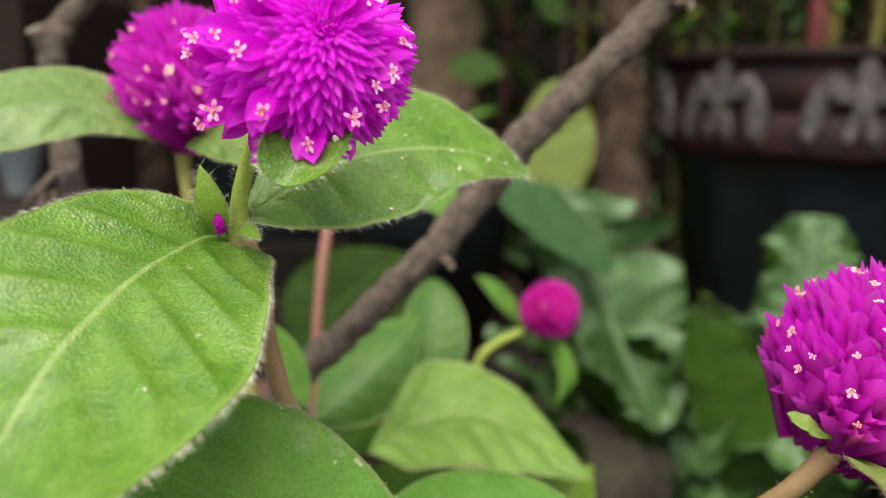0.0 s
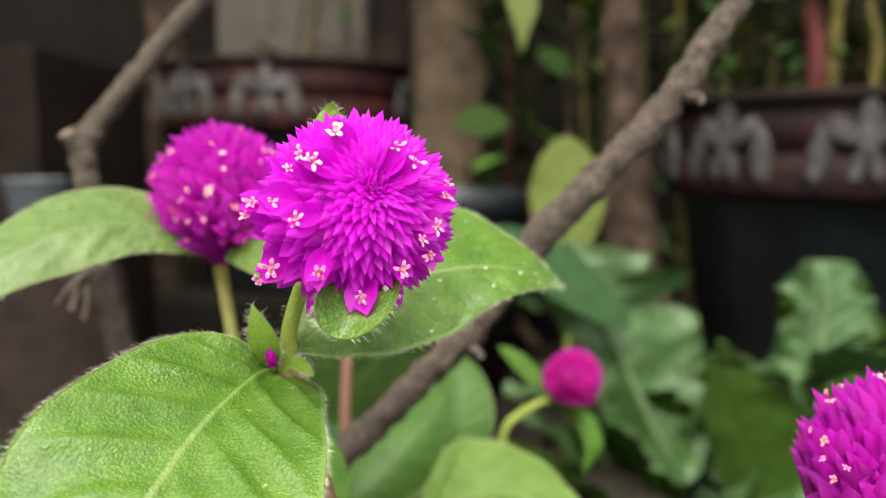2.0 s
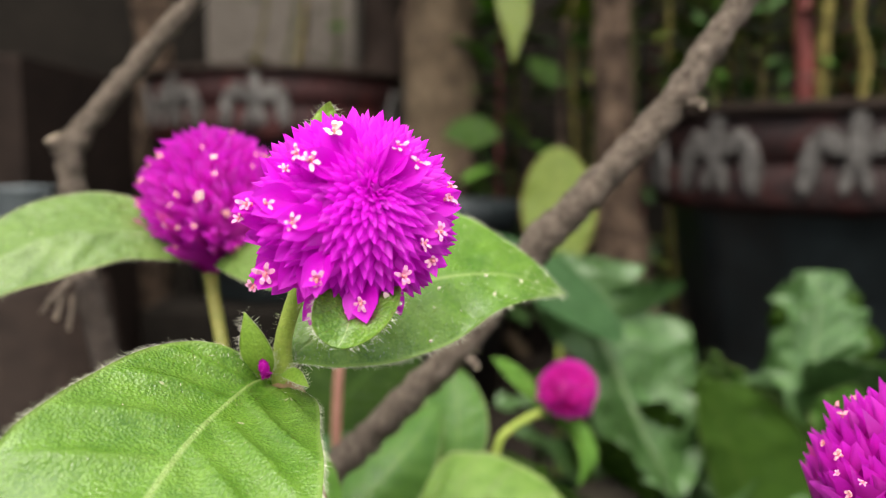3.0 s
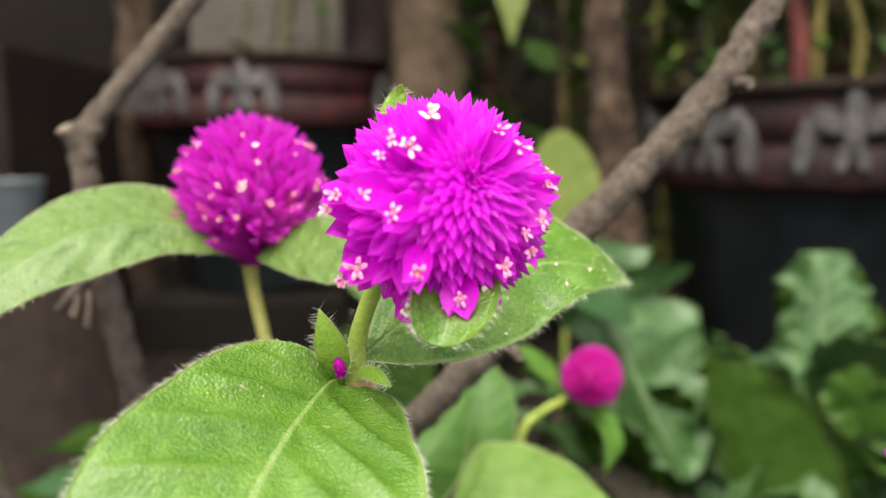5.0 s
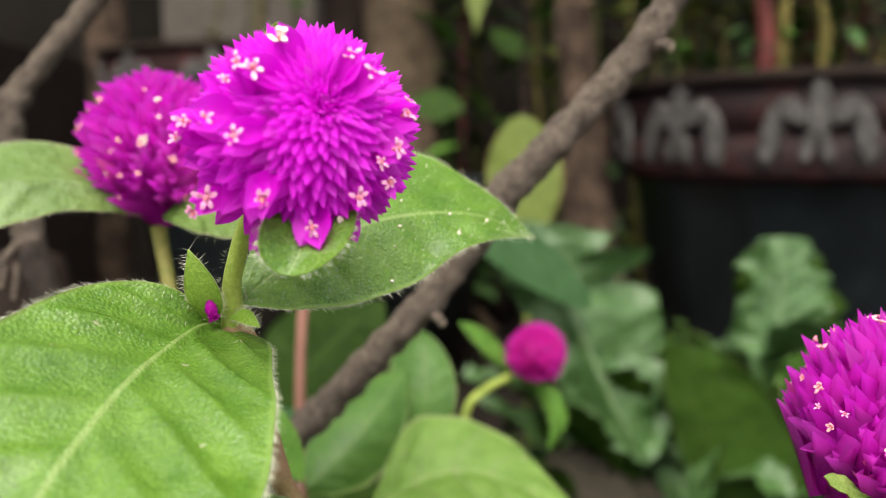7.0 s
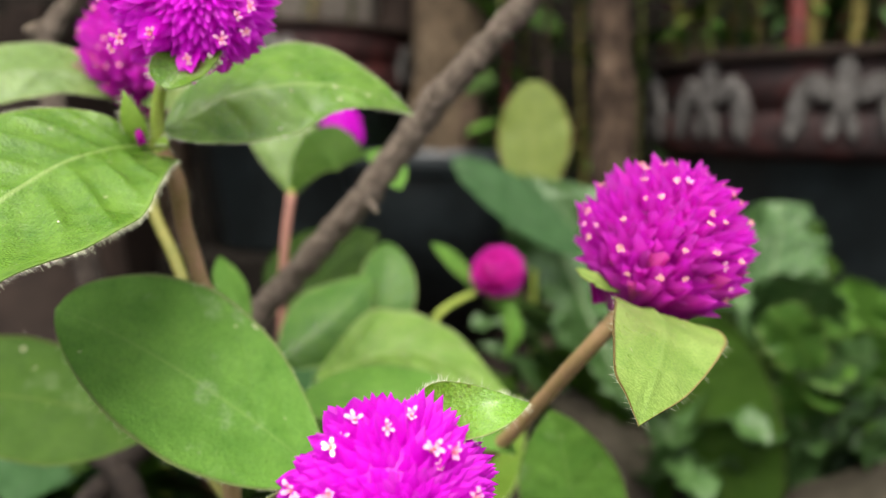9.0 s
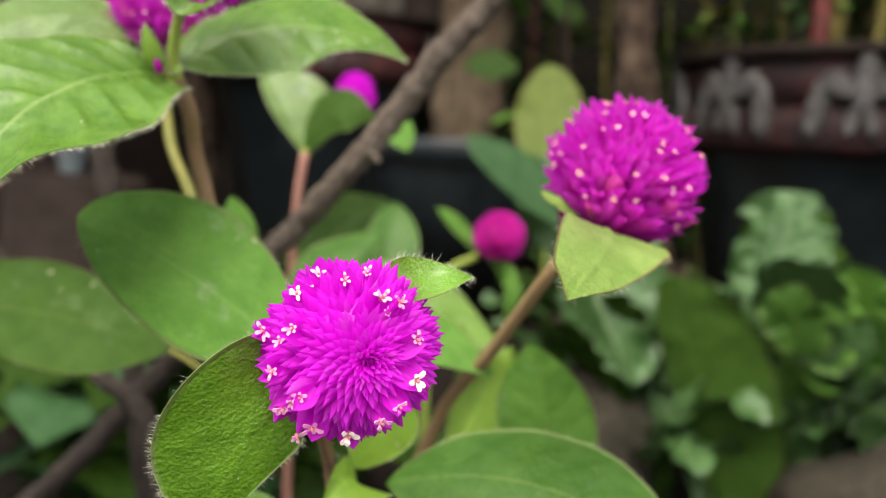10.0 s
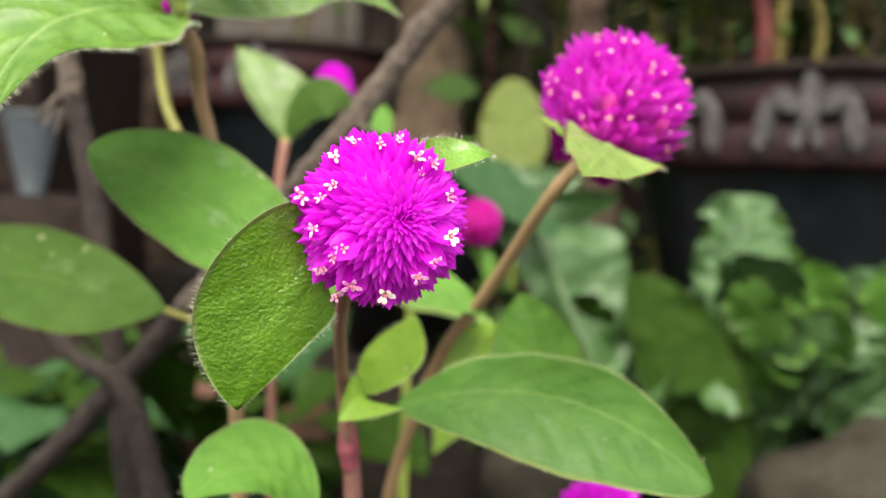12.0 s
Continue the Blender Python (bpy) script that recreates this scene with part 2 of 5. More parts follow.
M_NODE = rough_mat("stem_node", [(0.35, (0.24, 0.05, 0.075)), (0.65, (0.34, 0.10, 0.11))], 260, 0.5, 1500, 0.4, 0.0004)
M_STEM_PINK = rough_mat("stem_pink", [(0.35, (0.25, 0.11, 0.085)), (0.65, (0.34, 0.17, 0.125))], 220, 0.5, 1500, 0.4, 0.0004)
M_HAIR = rough_mat("plant_hair", [(0.4, (0.55, 0.60, 0.38)), (0.6, (0.75, 0.76, 0.58))], 200, 0.4, b_strength=0.0)
M_BARK = rough_mat("twig_bark", [(0.30, (0.040, 0.028, 0.020)), (0.48, (0.115, 0.085, 0.060)), (0.62, (0.20, 0.155, 0.115)), (0.74, (0.42, 0.36, 0.29))], 420, 0.85, 1100, 1.0, 0.002)
# bark colours darkened to hold the shade under the leaves
M_BARK_SHADED = rough_mat("shaded_bark", [(0.32, (0.013, 0.0095, 0.007)), (0.5, (0.034, 0.025, 0.019)), (0.72, (0.078, 0.06, 0.048))], 330, 0.8, 1400, 0.9, 0.0012)
M_CUT = rough_mat("twig_end_wood", [(0.3, (0.3, 0.24, 0.16)), (0.7, (0.5, 0.42, 0.32))], 600, 0.9)
M_TRUNK = rough_mat("trunk_bark", [(0.36, (0.014, 0.009, 0.007)), (0.5, (0.060, 0.040, 0.028)), (0.66, (0.20, 0.14, 0.098))], 34, 0.9, 120, 1.0, 0.012, spec=0.1)
M_POT = rough_mat("pot_black", [(0.35, (0.007, 0.0095, 0.010)), (0.7, (0.020, 0.027, 0.029))], 25, 0.34, 120, 0.3, 0.002, 0.5)
M_BAND = rough_mat("pot_band_paint", [(0.42, (0.005, 0.0045, 0.0045)), (0.53, (0.012, 0.0065, 0.006)), (0.68, (0.045, 0.011, 0.010))], 26, 0.6, 90, 0.5, 0.003, spec=0.2)
M_BAND_RED = rough_mat("pot_band_red_paint", [(0.46, (0.006, 0.005, 0.005)), (0.54, (0.030, 0.009, 0.009)), (0.68, (0.10, 0.022, 0.019))], 24, 0.6, 90, 0.5, 0.003, spec=0.2)
M_WHITE = rough_mat("ornament_white", [(0.48, (0.012, 0.009, 0.008)), (0.57, (0.045, 0.040, 0.036)), (0.70, (0.28, 0.27, 0.25))], 36, 0.7, 160, 0.5, 0.002)
M_SOIL = rough_mat("soil", [(0.3, (0.006, 0.0045, 0.0035)), (0.55, (0.016, 0.012, 0.009)), (0.75, (0.045, 0.034, 0.026))], 35, 0.95, 160, 1.0, 0.01, spec=0.1)
# near-black plaster: the dim background's shade is put into the base colour
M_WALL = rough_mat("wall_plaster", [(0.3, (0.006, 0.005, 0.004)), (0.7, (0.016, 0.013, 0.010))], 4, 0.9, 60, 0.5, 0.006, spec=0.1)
M_WOOD = rough_mat("dark_wood", [(0.3, (0.009, 0.0062, 0.005)), (0.7, (0.029, 0.0195, 0.015))], 12, 0.75, 60, 0.5, 0.004, spec=0.1)
M_BRICK = rough_mat("brick_clay", [(0.3, (0.08, 0.04, 0.03)), (0.7, (0.17, 0.09, 0.065))], 30, 0.9, 200, 0.8, 0.003, spec=0.1)
M_RED = rough_mat("red_stalk", [(0.3, (0.035, 0.010, 0.008)), (0.7, (0.16, 0.030, 0.024))], 60, 0.6)
M_TAN = rough_mat("tan_bark", [(0.3, (0.035, 0.025, 0.016)), (0.5, (0.10, 0.072, 0.046)), (0.7, (0.18, 0.135, 0.088))], 26, 0.9, 90, 0.9, 0.01, spec=0.1)
M_MOSS = rough_mat("moss", [(0.36, (0.035, 0.035, 0.010)), (0.5, (0.12, 0.105, 0.03)), (0.68, (0.34, 0.28, 0.09))], 120, 0.9, 500, 1.0, 0.004, spec=0.1)

# ---- builders ----
MM = 0.001


def link(name, bm, mat, parent=None, label="", smooth=True):
    me = bpy.data.meshes.new(name)
    bm.normal_update()
    bm.to_mesh(me)
    bm.free()
    me.materials.append(mat)
    if smooth:
        me.polygons.foreach_set("use_smooth", [True] * len(me.polygons))
    ob = new(name, me)
    if parent:
        ob.parent = parent
        if label:
            ob["label"] = label
    return ob


def part(name, bm, mat, parent, label="", smooth=True):
    return link(name, bm, mat, parent, label, smooth)


def root(name, at, label, category, group=""):
    e = new(name)
    e.empty_display_size = 0.01
    e.location = at
    tagged(e, label, category, group)
    ROOTS[e.name] = Vector(at)
    return e


ROOTS = {}


def settle(ob, parent):
    """Child meshes are written in world coordinates; shift them under their root."""
    at = Vector((0, 0, 0))
    p = parent
    while p:
        at += p.location
        p = p.parent
    ob.location = -at
    return ob


def catmull(pts, n):
    pts = [Vector(p) for p in pts]
    ext = [2 * pts[0] - pts[1], *pts, 2 * pts[-1] - pts[-2]]
    out = []
    for i in range(len(pts) - 1):
        a, b, c, d = ext[i:i + 4]
        for k in range(n):
            t = k / n
            out.append(0.5 * ((2 * b) + (c - a) * t + (2 * a - 5 * b + 4 * c - d) * t * t + (3 * b - a - 3 * c + d) * t ** 3))
    out.append(pts[-1])
    return out


def tube(bm, pts, radii, sides=10, steps=6, knob=0.0, seed=0, cap=True, freq=300.0):
    """A smooth tube through pts (metres) with radii given at those points."""
    line = catmull(pts, steps)
    rr = np.interp(np.linspace(0, len(pts) - 1, len(line)), range(len(pts)), radii)
    rings = []
    side = Vector((1, 0, 0))
    for i, p in enumerate(line):
        t = (line[min(i + 1, len(line) - 1)] - line[max(i - 1, 0)]).normalized()
        side = (side - side.dot(t) * t)
        if side.length < 1e-4:
            side = t.orthogonal()
        side.normalize()
        up = t.cross(side)
        ring = []
        for k in range(sides):
            a = 2 * math.pi * k / sides
            d = side * math.cos(a) + up * math.sin(a)
            q = p + d * rr[i]
            r = rr[i] * (1 + knob * noise.noise(q * freq + Vector((seed, 0, 0))))
            ring.append(bm.verts.new(p + d * r))
        rings.append(ring)
    for r0, r1 in zip(rings, rings[1:]):
        for k in range(sides):
            bm.faces.new((r0[k], r0[(k + 1) % sides], r1[(k + 1) % sides], r1[k]))
    if cap:
        bm.faces.new(rings[0][::-1])
        bm.faces.new(rings[-1])
    return line


def stem(parent, pts, radii, mat, name="stem", label="", knob=0.06, seed=0, sides=10, hairs=0):
    bm = bmesh.new()
    tube(bm, [Vector(p) * MM for p in pts], [r * MM for r in radii], sides, 6, knob, seed)
    ob = settle(part(name, bm, mat, parent, label), parent)
    if hairs:
        rng = random.Random(seed)
        hb = bmesh.new()
        line = catmull([Vector(p) * MM for p in pts], 12)
        for _ in range(hairs):
            i = rng.randrange(len(line) - 1)
            p = line[i].lerp(line[i + 1], rng.random())
            t = (line[i + 1] - line[i]).normalized()
            d = t.orthogonal().normalized()
            d.rotate(Matrix.Rotation(rng.random() * 6.283, 3, t))
            r = radii[0] * MM * 0.9
            hair(hb, p + d * r, (d + t * rng.uniform(-0.2, 0.5)).normalized(), rng.uniform(0.4, 0.9) * MM, t)
        settle(part("stem_hairs", hb, M_HAIR, ob), parent).location = (0, 0, 0)
    return ob


def hair(bm, p, d, length, wide):
    w = wide.normalized() * 0.026 * MM
    q = p + d * length
    a, b, c = bm.verts.new(p - w), bm.verts.new(p + w), bm.verts.new(q)
    bm.faces.new((a, b, c))


def leaf(parent, spec, mat, name="leaf", label="", blunt=0.8, shift=0.95, quilt=0.35, veins=7, wave=0.3, bow=0.0, hairs=0, lobes=0, lobe_depth=0.0, seed=0, nu=44, nv=9, thick=0.35, twist=0.0, down=0, crumple=0.0, specks=0):
    """A blade on a bent midrib: base, middle (or two handles), tip and the two margins beside the middle, in millimetres.
    A dict gives the midrib and both margins by stations at equal steps instead."""
    if isinstance(spec, dict):
        lines = {k: [Vector(p) * MM for p in pts] for k, pts in spec.items()}
        fine = {k: catmull(pts, 12) for k, pts in lines.items()}
        base, tip = lines["rib"][0], lines["rib"][-1]
    elif len(spec) == 6:
        base, c1, c2, tip, left, right = (Vector(p) * MM for p in spec)
    else:
        base, mid, tip, left, right = (Vector(p) * MM for p in spec)
        ctrl = 2 * mid - 0.5 * (base + tip)
        c1, c2 = base.lerp(ctrl, 2 / 3), tip.lerp(ctrl, 2 / 3)

    def along(key, u):
        pts = fine[key]
        f = max(0.0, min(1.0, u)) * (len(pts) - 1)
        i = min(int(f), len(pts) - 2)
        return pts[i].lerp(pts[i + 1], f - i)

    def rib(u):
        if isinstance(spec, dict):
            return along("rib", u)
        return (1 - u) ** 3 * base + 3 * u * (1 - u) ** 2 * c1 + 3 * u * u * (1 - u) * c2 + u ** 3 * tip

    def tan(u):
        if isinstance(spec, dict):
            return (along("rib", u + 0.06) - along("rib", u - 0.06)).normalized()
        return ((1 - u) ** 2 * (c1 - base) + 2 * u * (1 - u) * (c2 - c1) + u * u * (tip - c2)).normalized()

    mid = rib(0.5)
    if isinstance(spec, dict):
        left, right = along("left", 0.5), along("right", 0.5)
    sl, sr = left - mid, right - mid
    t0 = tan(0.5)
    n0 = (sr - sl).cross(t0).normalized()
    s0 = t0.cross(n0).normalized()

    def frame_at(u):
        t = tan(u)
        n = (n0 - n0.dot(t) * t).normalized()
        if twist:
            n.rotate(Matrix.Rotation(twist * (u - 0.5), 3, t))
        return t, t.cross(n).normalized(), n

    el = (sl.dot(t0), sl.dot(s0), sl.dot(n0))
    er = (sr.dot(t0), sr.dot(s0), sr.dot(n0))
    half = 0.5 * (sl.length + sr.length)
    rng = random.Random(seed)
    ph = [rng.uniform(0, 6.28) for _ in range(4)]
    bm = bmesh.new()
    uvl = bm.loops.layers.uv.new("UVMap")
    top, bot, uvs = [], [], []
    vs = [math.copysign(abs(k / nv) ** 0.85, k) for k in range(-nv, nv + 1)]
    edge_info = []
    for i in range(nu + 1):
        u = i / nu
        t, s, n = frame_at(u)
        p = max(0.0, math.sin(math.pi * max(0.0, min(1.0, u)) ** shift)) ** blunt
        p = max(p, 0.02)
        row, rowb, ruv = [], [], []
        for v in vs:
            e = el if v < 0 else er
            a = abs(v)
            lob = 1.0
            if lobes:
                wob = u + 0.05 * math.sin(u * 17 + ph[2] + (2.1 if v < 0 else 0))
                lob = 1 + lobe_depth * (abs(math.sin(math.pi * lobes * wob + (0.6 if v < 0 else 0))) ** 0.7 * (0.8 + 0.3 * math.sin(u * 9 + ph[3] + (1.3 if v < 0 else 0))) - 0.6) * min(1, u * 4)
                lob += 0.08 * noise.noise(Vector((u * 25, 3.0 if v < 0 else 7.0, seed)))
            w = p * a * lob
            fold = a ** 1.35 if not bow else a + bow * (a - a * a) * 2
            if isinstance(spec, dict):
                side = (along("left" if v < 0 else "right", u) - rib(u)) * lob
                p = min(1.0, side.length / half)
                q = rib(u) + side * a + n * bow * half * (a - a * a) * p
            else:
                q = rib(u) + t * e[0] * w * 0.8 + s * e[1] * w + n * e[2] * p * fold
            vein = (u - 0.21 * a) * veins + (0.5 if v > 0 else 0.0)
            f = abs((vein % 1.0) - 0.5) * 2
            lift = quilt * MM * (1 - f ** 3 - 0.5) * a * (1 - a) * 4 * min(1, p * 1.5)
            lift += wave * MM * a * a * p * (math.sin(u * 13 + ph[0] + (1.7 if v < 0 else 0)) + 0.6 * math.sin(u * 29 + ph[1] + (0.9 if v < 0 else 0)))
            lift += half * 0.05 * noise.noise((q + Vector((seed, 0, 0))) * 55) * a
            if crumple:
                cq = q * 1.0 + Vector((seed, 0, 0))
                lift += half * crumple * (noise.noise(cq * 32) + 0.5 * noise.noise(cq * 80)) * a ** 0.7
            rid = -0.35 * MM * quilt * math.exp(-(a / 0.05) ** 2)
            q = q + n * (lift + rid)
            row.append(bm.verts.new(q))
            th = thick * MM * (0.5 + 1.2 * math.exp(-(a / 0.08) ** 2) * (1 - u))
            rowb.append(bm.verts.new(q - n * th))
            ruv.append((u, 0.5 + 0.5 * v))
        edge_info.append((row[0].co.copy(), row[-1].co.copy(), t.copy(), s.copy(), n.copy()))
        top.append(row), bot.append(rowb), uvs.append(ruv)

    def quad(vv, uu):
        f = bm.faces.new(vv)
        for lp, c in zip(f.loops, uu):
            lp[uvl].uv = c

    m = len(vs)
    for i in range(nu):
        for k in range(m - 1):
            ids = [(i, k), (i, k + 1), (i + 1, k + 1), (i + 1, k)]
            quad([top[a][b] for a, b in ids], [uvs[a][b] for a, b in ids])
            ids = ids[::-1]
            quad([bot[a][b] for a, b in ids], [uvs[a][b] for a, b in ids])
        for k in (0, m - 1):
            o = [(top, i), (bot, i), (bot, i + 1), (top, i + 1)]
            if k:
                o = o[::-1]
            quad([g[a][k] for g, a in o], [uvs[a][k] for g, a in o])
    for i in (0, nu):
        for k in range(m - 1):
            o = [(top, k), (top, k + 1), (bot, k + 1), (bot, k)]
            if i == 0:
                o = o[::-1]
            quad([g[i][b] for g, b in o], [uvs[i][b] for g, b in o])
    blade = [[v.co.copy() for v in row] for row in top]
    ob = settle(part(name, bm, mat, parent, label), parent)
    if specks:
        sp = bmesh.new()
        for _ in range(specks):
            i, k = rng.randrange(nu // 3, nu - 3), rng.randrange(2, m - 3)
            q = blade[i][k].lerp(blade[i + 1][k + 1], rng.random())
            w = rng.uniform(0.10, 0.28) * MM
            bmesh.ops.create_icosphere(sp, subdivisions=1, radius=w, matrix=Matrix.Translation(q + edge_info[i][4] * w * 0.4))
        settle(part("debris", sp, M_FLORET_CREAM, ob, "pale specks of petal dust"), parent).location = (0, 0, 0)
    if hairs:
        hb = bmesh.new()
        for _ in range(hairs):
            i = rng.randrange(1, nu)
            f = rng.random()
            a, b = edge_info[i], edge_info[min(i + 1, nu)]
            left_side = rng.random() < 0.5
            p = a[0].lerp(b[0], f) if left_side else a[1].lerp(b[1], f)
            out = (a[3] * (1 if (el[1] if left_side else er[1]) > 0 else -1) + a[4] * rng.uniform(-0.6, 0.9)).normalized()
            d = (out + a[2] * rng.uniform(0.0, 0.9)).normalized()
            hair(hb, p, d, rng.uniform(0.4, 1.45) * MM, a[4] if rng.random() < 0.5 else a[2])
        for _ in range(down):
            i, k = rng.randrange(2, nu - 1), rng.randrange(1, m - 2)
            p = blade[i][k].lerp(blade[i][k + 1], rng.random()).lerp(blade[i + 1][k], rng.random() * 0.5)
            fr = edge_info[i]
            d = (fr[4] + Vector([rng.gauss(0, 0.45) for _ in range(3)]) + fr[2] * 0.5).normalized()
            hair(hb, p - fr[4] * 0.1 * MM, d, rng.uniform(0.35, 0.95) * MM, fr[3])
        settle(part("leaf_hairs", hb, M_HAIR, ob), parent).location = (0, 0, 0)
    return ob


# shared bract and floret meshes, tip along +z, hollow side towards +y
def bract_mesh(width, keel, curl, mat, point=1.75):
    bm = bmesh.new()
    uvl = bm.loops.layers.uv.new("UVMap")
    rows = []
    n = 7
    for i in range(n + 1):
        u = i / n
        w = width * ((0.55 + 0.45 * math.sin(math.pi * u)) if u < 0.5 else max(0.015, 1 - ((u - 0.5) / 0.5) ** point))
        row = []
        for k in (-2, -1, 0, 1, 2):
            a = k / 2
            row.append((bm.verts.new((w * a, keel * abs(a) ** 1.4 * w * 2 - curl * u * u, u)), (u, 0.5 + a / 2)))
        rows.append(row)
    for r0, r1 in zip(rows, rows[1:]):
        for k in range(4):
            q = [r0[k], r0[k + 1], r1[k + 1], r1[k]]
            f = bm.faces.new([x[0] for x in q])
            for lp, x in zip(f.loops, q):
                lp[uvl].uv = x[1]
    me = bpy.data.meshes.new("bract")
    bm.normal_update()
    bm.to_mesh(me)
    bm.free()
    me.materials.append(mat)
    me.polygons.foreach_set("use_smooth", [True] * len(me.polygons))
    return me


def floret_mesh(seed, slim=0.19, mat=None):
    """Five narrow uneven petals round a short pink tube."""
    rng = random.Random(seed)
    bm = bmesh.new()
    for k in range(5):
        a = 2 * math.pi * k / 5 + rng.uniform(-0.3, 0.3)
        d, s = Vector((math.cos(a), math.sin(a), 0)), Vector((-math.sin(a), math.cos(a), 0))
        L, up = rng.uniform(0.45, 1.05), rng.uniform(0.1, 0.6)
        pts = [d * 0.14 - s * slim * 0.5, d * 0.55 * L - s * slim + Vector((0, 0, up)), d * 0.9 * L - s * slim * 0.7 + Vector((0, 0, up)), d * L + Vector((0, 0, up)),
               d * 0.9 * L + s * slim * 0.7 + Vector((0, 0, up)), d * 0.55 * L + s * slim + Vector((0, 0, up)), d * 0.14 + s * slim * 0.5]
        v = [bm.verts.new(p) for p in pts]
        w = [bm.verts.new(p - Vector((0, 0, 0.14))) for p in pts]
        bm.faces.new(v)
        bm.faces.new(w[::-1])
        for i in range(7):
            bm.faces.new((v[i], w[i], w[(i + 1) % 7], v[(i + 1) % 7]))
    petals = len(bm.faces)
    bmesh.ops.create_cone(bm, cap_ends=True, segments=6, radius1=0.2, radius2=0.13, depth=0.9, matrix=Matrix.Translation((0, 0, 0.0)))
    for f in list(bm.faces)[petals:]:
        f.material_index = 1
    me = bpy.data.meshes.new("floret")
    bm.normal_update()
    bm.to_mesh(me)
    bm.free()
    me.materials.append(mat or M_FLORET)
    me.materials.append(M_FLORET_EYE)
    return me


BRACTS = [bract_mesh(w, k, c, M_BRACT) for w, k, c in ((0.225, 0.42, 0.03), (0.195, 0.55, 0.06), (0.25, 0.36, 0.0))]
BRACTS_RIPE = [bract_mesh(w, k, c, M_BRACT_RIPE, 1.4) for w, k, c in ((0.165, 0.75, 0.0), (0.135, 1.0, 0.05), (0.185, 0.6, -0.06))]
BRACTS_OLD = [bract_mesh(w, k, c, M_BRACT_OLD, 1.4) for w, k, c in ((0.17, 0.7, -0.04), (0.14, 0.9, 0.0))]
BRACTS_PINK = [bract_mesh(w, k, c, M_BRACT_PINK) for w, k, c in ((0.25, 0.45, 0.05), (0.22, 0.6, 0.08))]
SCALES = [bract_mesh(w, k, c, M_BRACT, 1.1) for w, k, c in ((0.27, -0.34, 0.02), (0.25, -0.45, 0.05), (0.29, -0.28, -0.03))]
BROAD = [bract_mesh(w, k, c, M_BRACT, 1.7) for w, k, c in ((0.29, 0.32, 0.02), (0.26, -0.36, 0.08), (0.31, 0.28, -0.06))]
FLORETS = [floret_mesh(s) for s in (1, 2, 3, 4)]
FLORETS_RIPE = [floret_mesh(s, 0.26, M_FLORET_RIPE) for s in (7, 8)]
FLORETS_CREAM = [floret_mesh(s, 0.24, M_FLORET_CREAM) for s in (5, 6)]


def flower_head(parent, centre, axis, r, seed, bracts=BRACTS, count=300, florets=16, squash=0.95, shut=0.0, belt=(0.75, 1.75), bract_len=0.62, floret_size=0.105, spots=(), rise=0.5, crown=0.55, old=0.0, ragged=0.06, flat=0.3, cup=0.0):
    """A globe of keeled bracts, small on the crown and broad on the skirt, with star florets between. r in millimetres."""
    rng = random.Random(seed)
    centre, axis, r = Vector(centre) * MM, Vector(axis).normalized(), r * MM
    bm = bmesh.new()
    turn = axis.to_track_quat("Z", "Y").to_matrix()
    golden = math.pi * (3 - 5 ** 0.5)

    def size(th):
        k = max(0.0, min(1.0, th / 1.45))
        return crown + (1.15 - crown) * k * k * (3 - 2 * k)

    # smaller bracts stand closer together
    steps = [(2.66 - 0.62 * cup) * (k + 0.5) / 400 for k in range(400)]
    share = np.cumsum([math.sin(t) / size(t) ** 1.7 for t in steps])

    def polar(u):
        return steps[min(399, int(np.searchsorted(share, u * share[-1])))]

    def place(i, n, reach):
        """The pose of bract i of n on the globe; its tip reaches reach times the radius."""
        th = max(0.02, polar((i + 0.5) / n) + rng.uniform(-0.03, 0.03))
        ph = golden * i + rng.uniform(-0.08, 0.08)
        d = turn @ Vector((math.sin(th) * math.cos(ph), math.sin(th) * math.sin(ph), math.cos(th)))
        skirt = max(0.0, min(1.0, (th - 1.3) / 0.6))
        lift = rise * (1 - 0.45 * skirt * (1 - cup)) + shut
        out = (d - axis * d.dot(axis)).normalized()
        way = (d + axis * lift * math.sin(min(th, 2.2)) + out * flat * max(0.0, 1 - th / 1.1) * min(1.0, th / 0.45) + Vector([rng.gauss(0, ragged) for _ in range(3)])).normalized()
        length = r * bract_len * rng.uniform(0.88, 1.12) * size(th)
        tip = d * r * reach * rng.uniform(0.94 - 0.05 * cup, 1.05 + 0.06 * cup) * (1 + 0.06 * skirt * (1 - cup))
        tip -= axis * tip.dot(axis) * (1 - squash)
        side = axis.cross(d)
        side = side.normalized() if side.length > 0.05 else d.orthogonal().normalized()
        side = (side - side.dot(way) * way).normalized()
        y = way.cross(side)
        if y.dot(axis) < 0:
            side, y = -side, -y
        m = Matrix((side, y, way)).transposed().to_4x4()
        wide = rng.uniform(0.9, 1.15) * (0.92 + 0.2 * skirt)
        return th, Matrix.Translation(tip - way * length) @ m @ Matrix.Rotation(rng.gauss(0, 0.3), 4, "Z") @ Matrix.Diagonal((length * wide, length * rng.uniform(0.5, 1.3), length, 1))

    # inner layer of bracts, joined with the core
    inner = int(count * 1.7)
    for i in range(inner):
        th, m = place(i + 0.37, inner, 0.955)
        made = len(bm.verts)
        bm.from_mesh(bracts[i % len(bracts)])
        bm.verts.ensure_lookup_table()
        for v in bm.verts[made:]:
            v.co = m @ v.co
    ball = bmesh.ops.create_icosphere(bm, subdivisions=3, radius=r * (0.79 if flat > 0.5 else 0.74))
    for v in ball["verts"]:
        v.co = turn @ Vector((v.co.x, v.co.y, v.co.z * squash * (1.08 if v.co.z > 0 and flat > 0.5 else 1.0)))
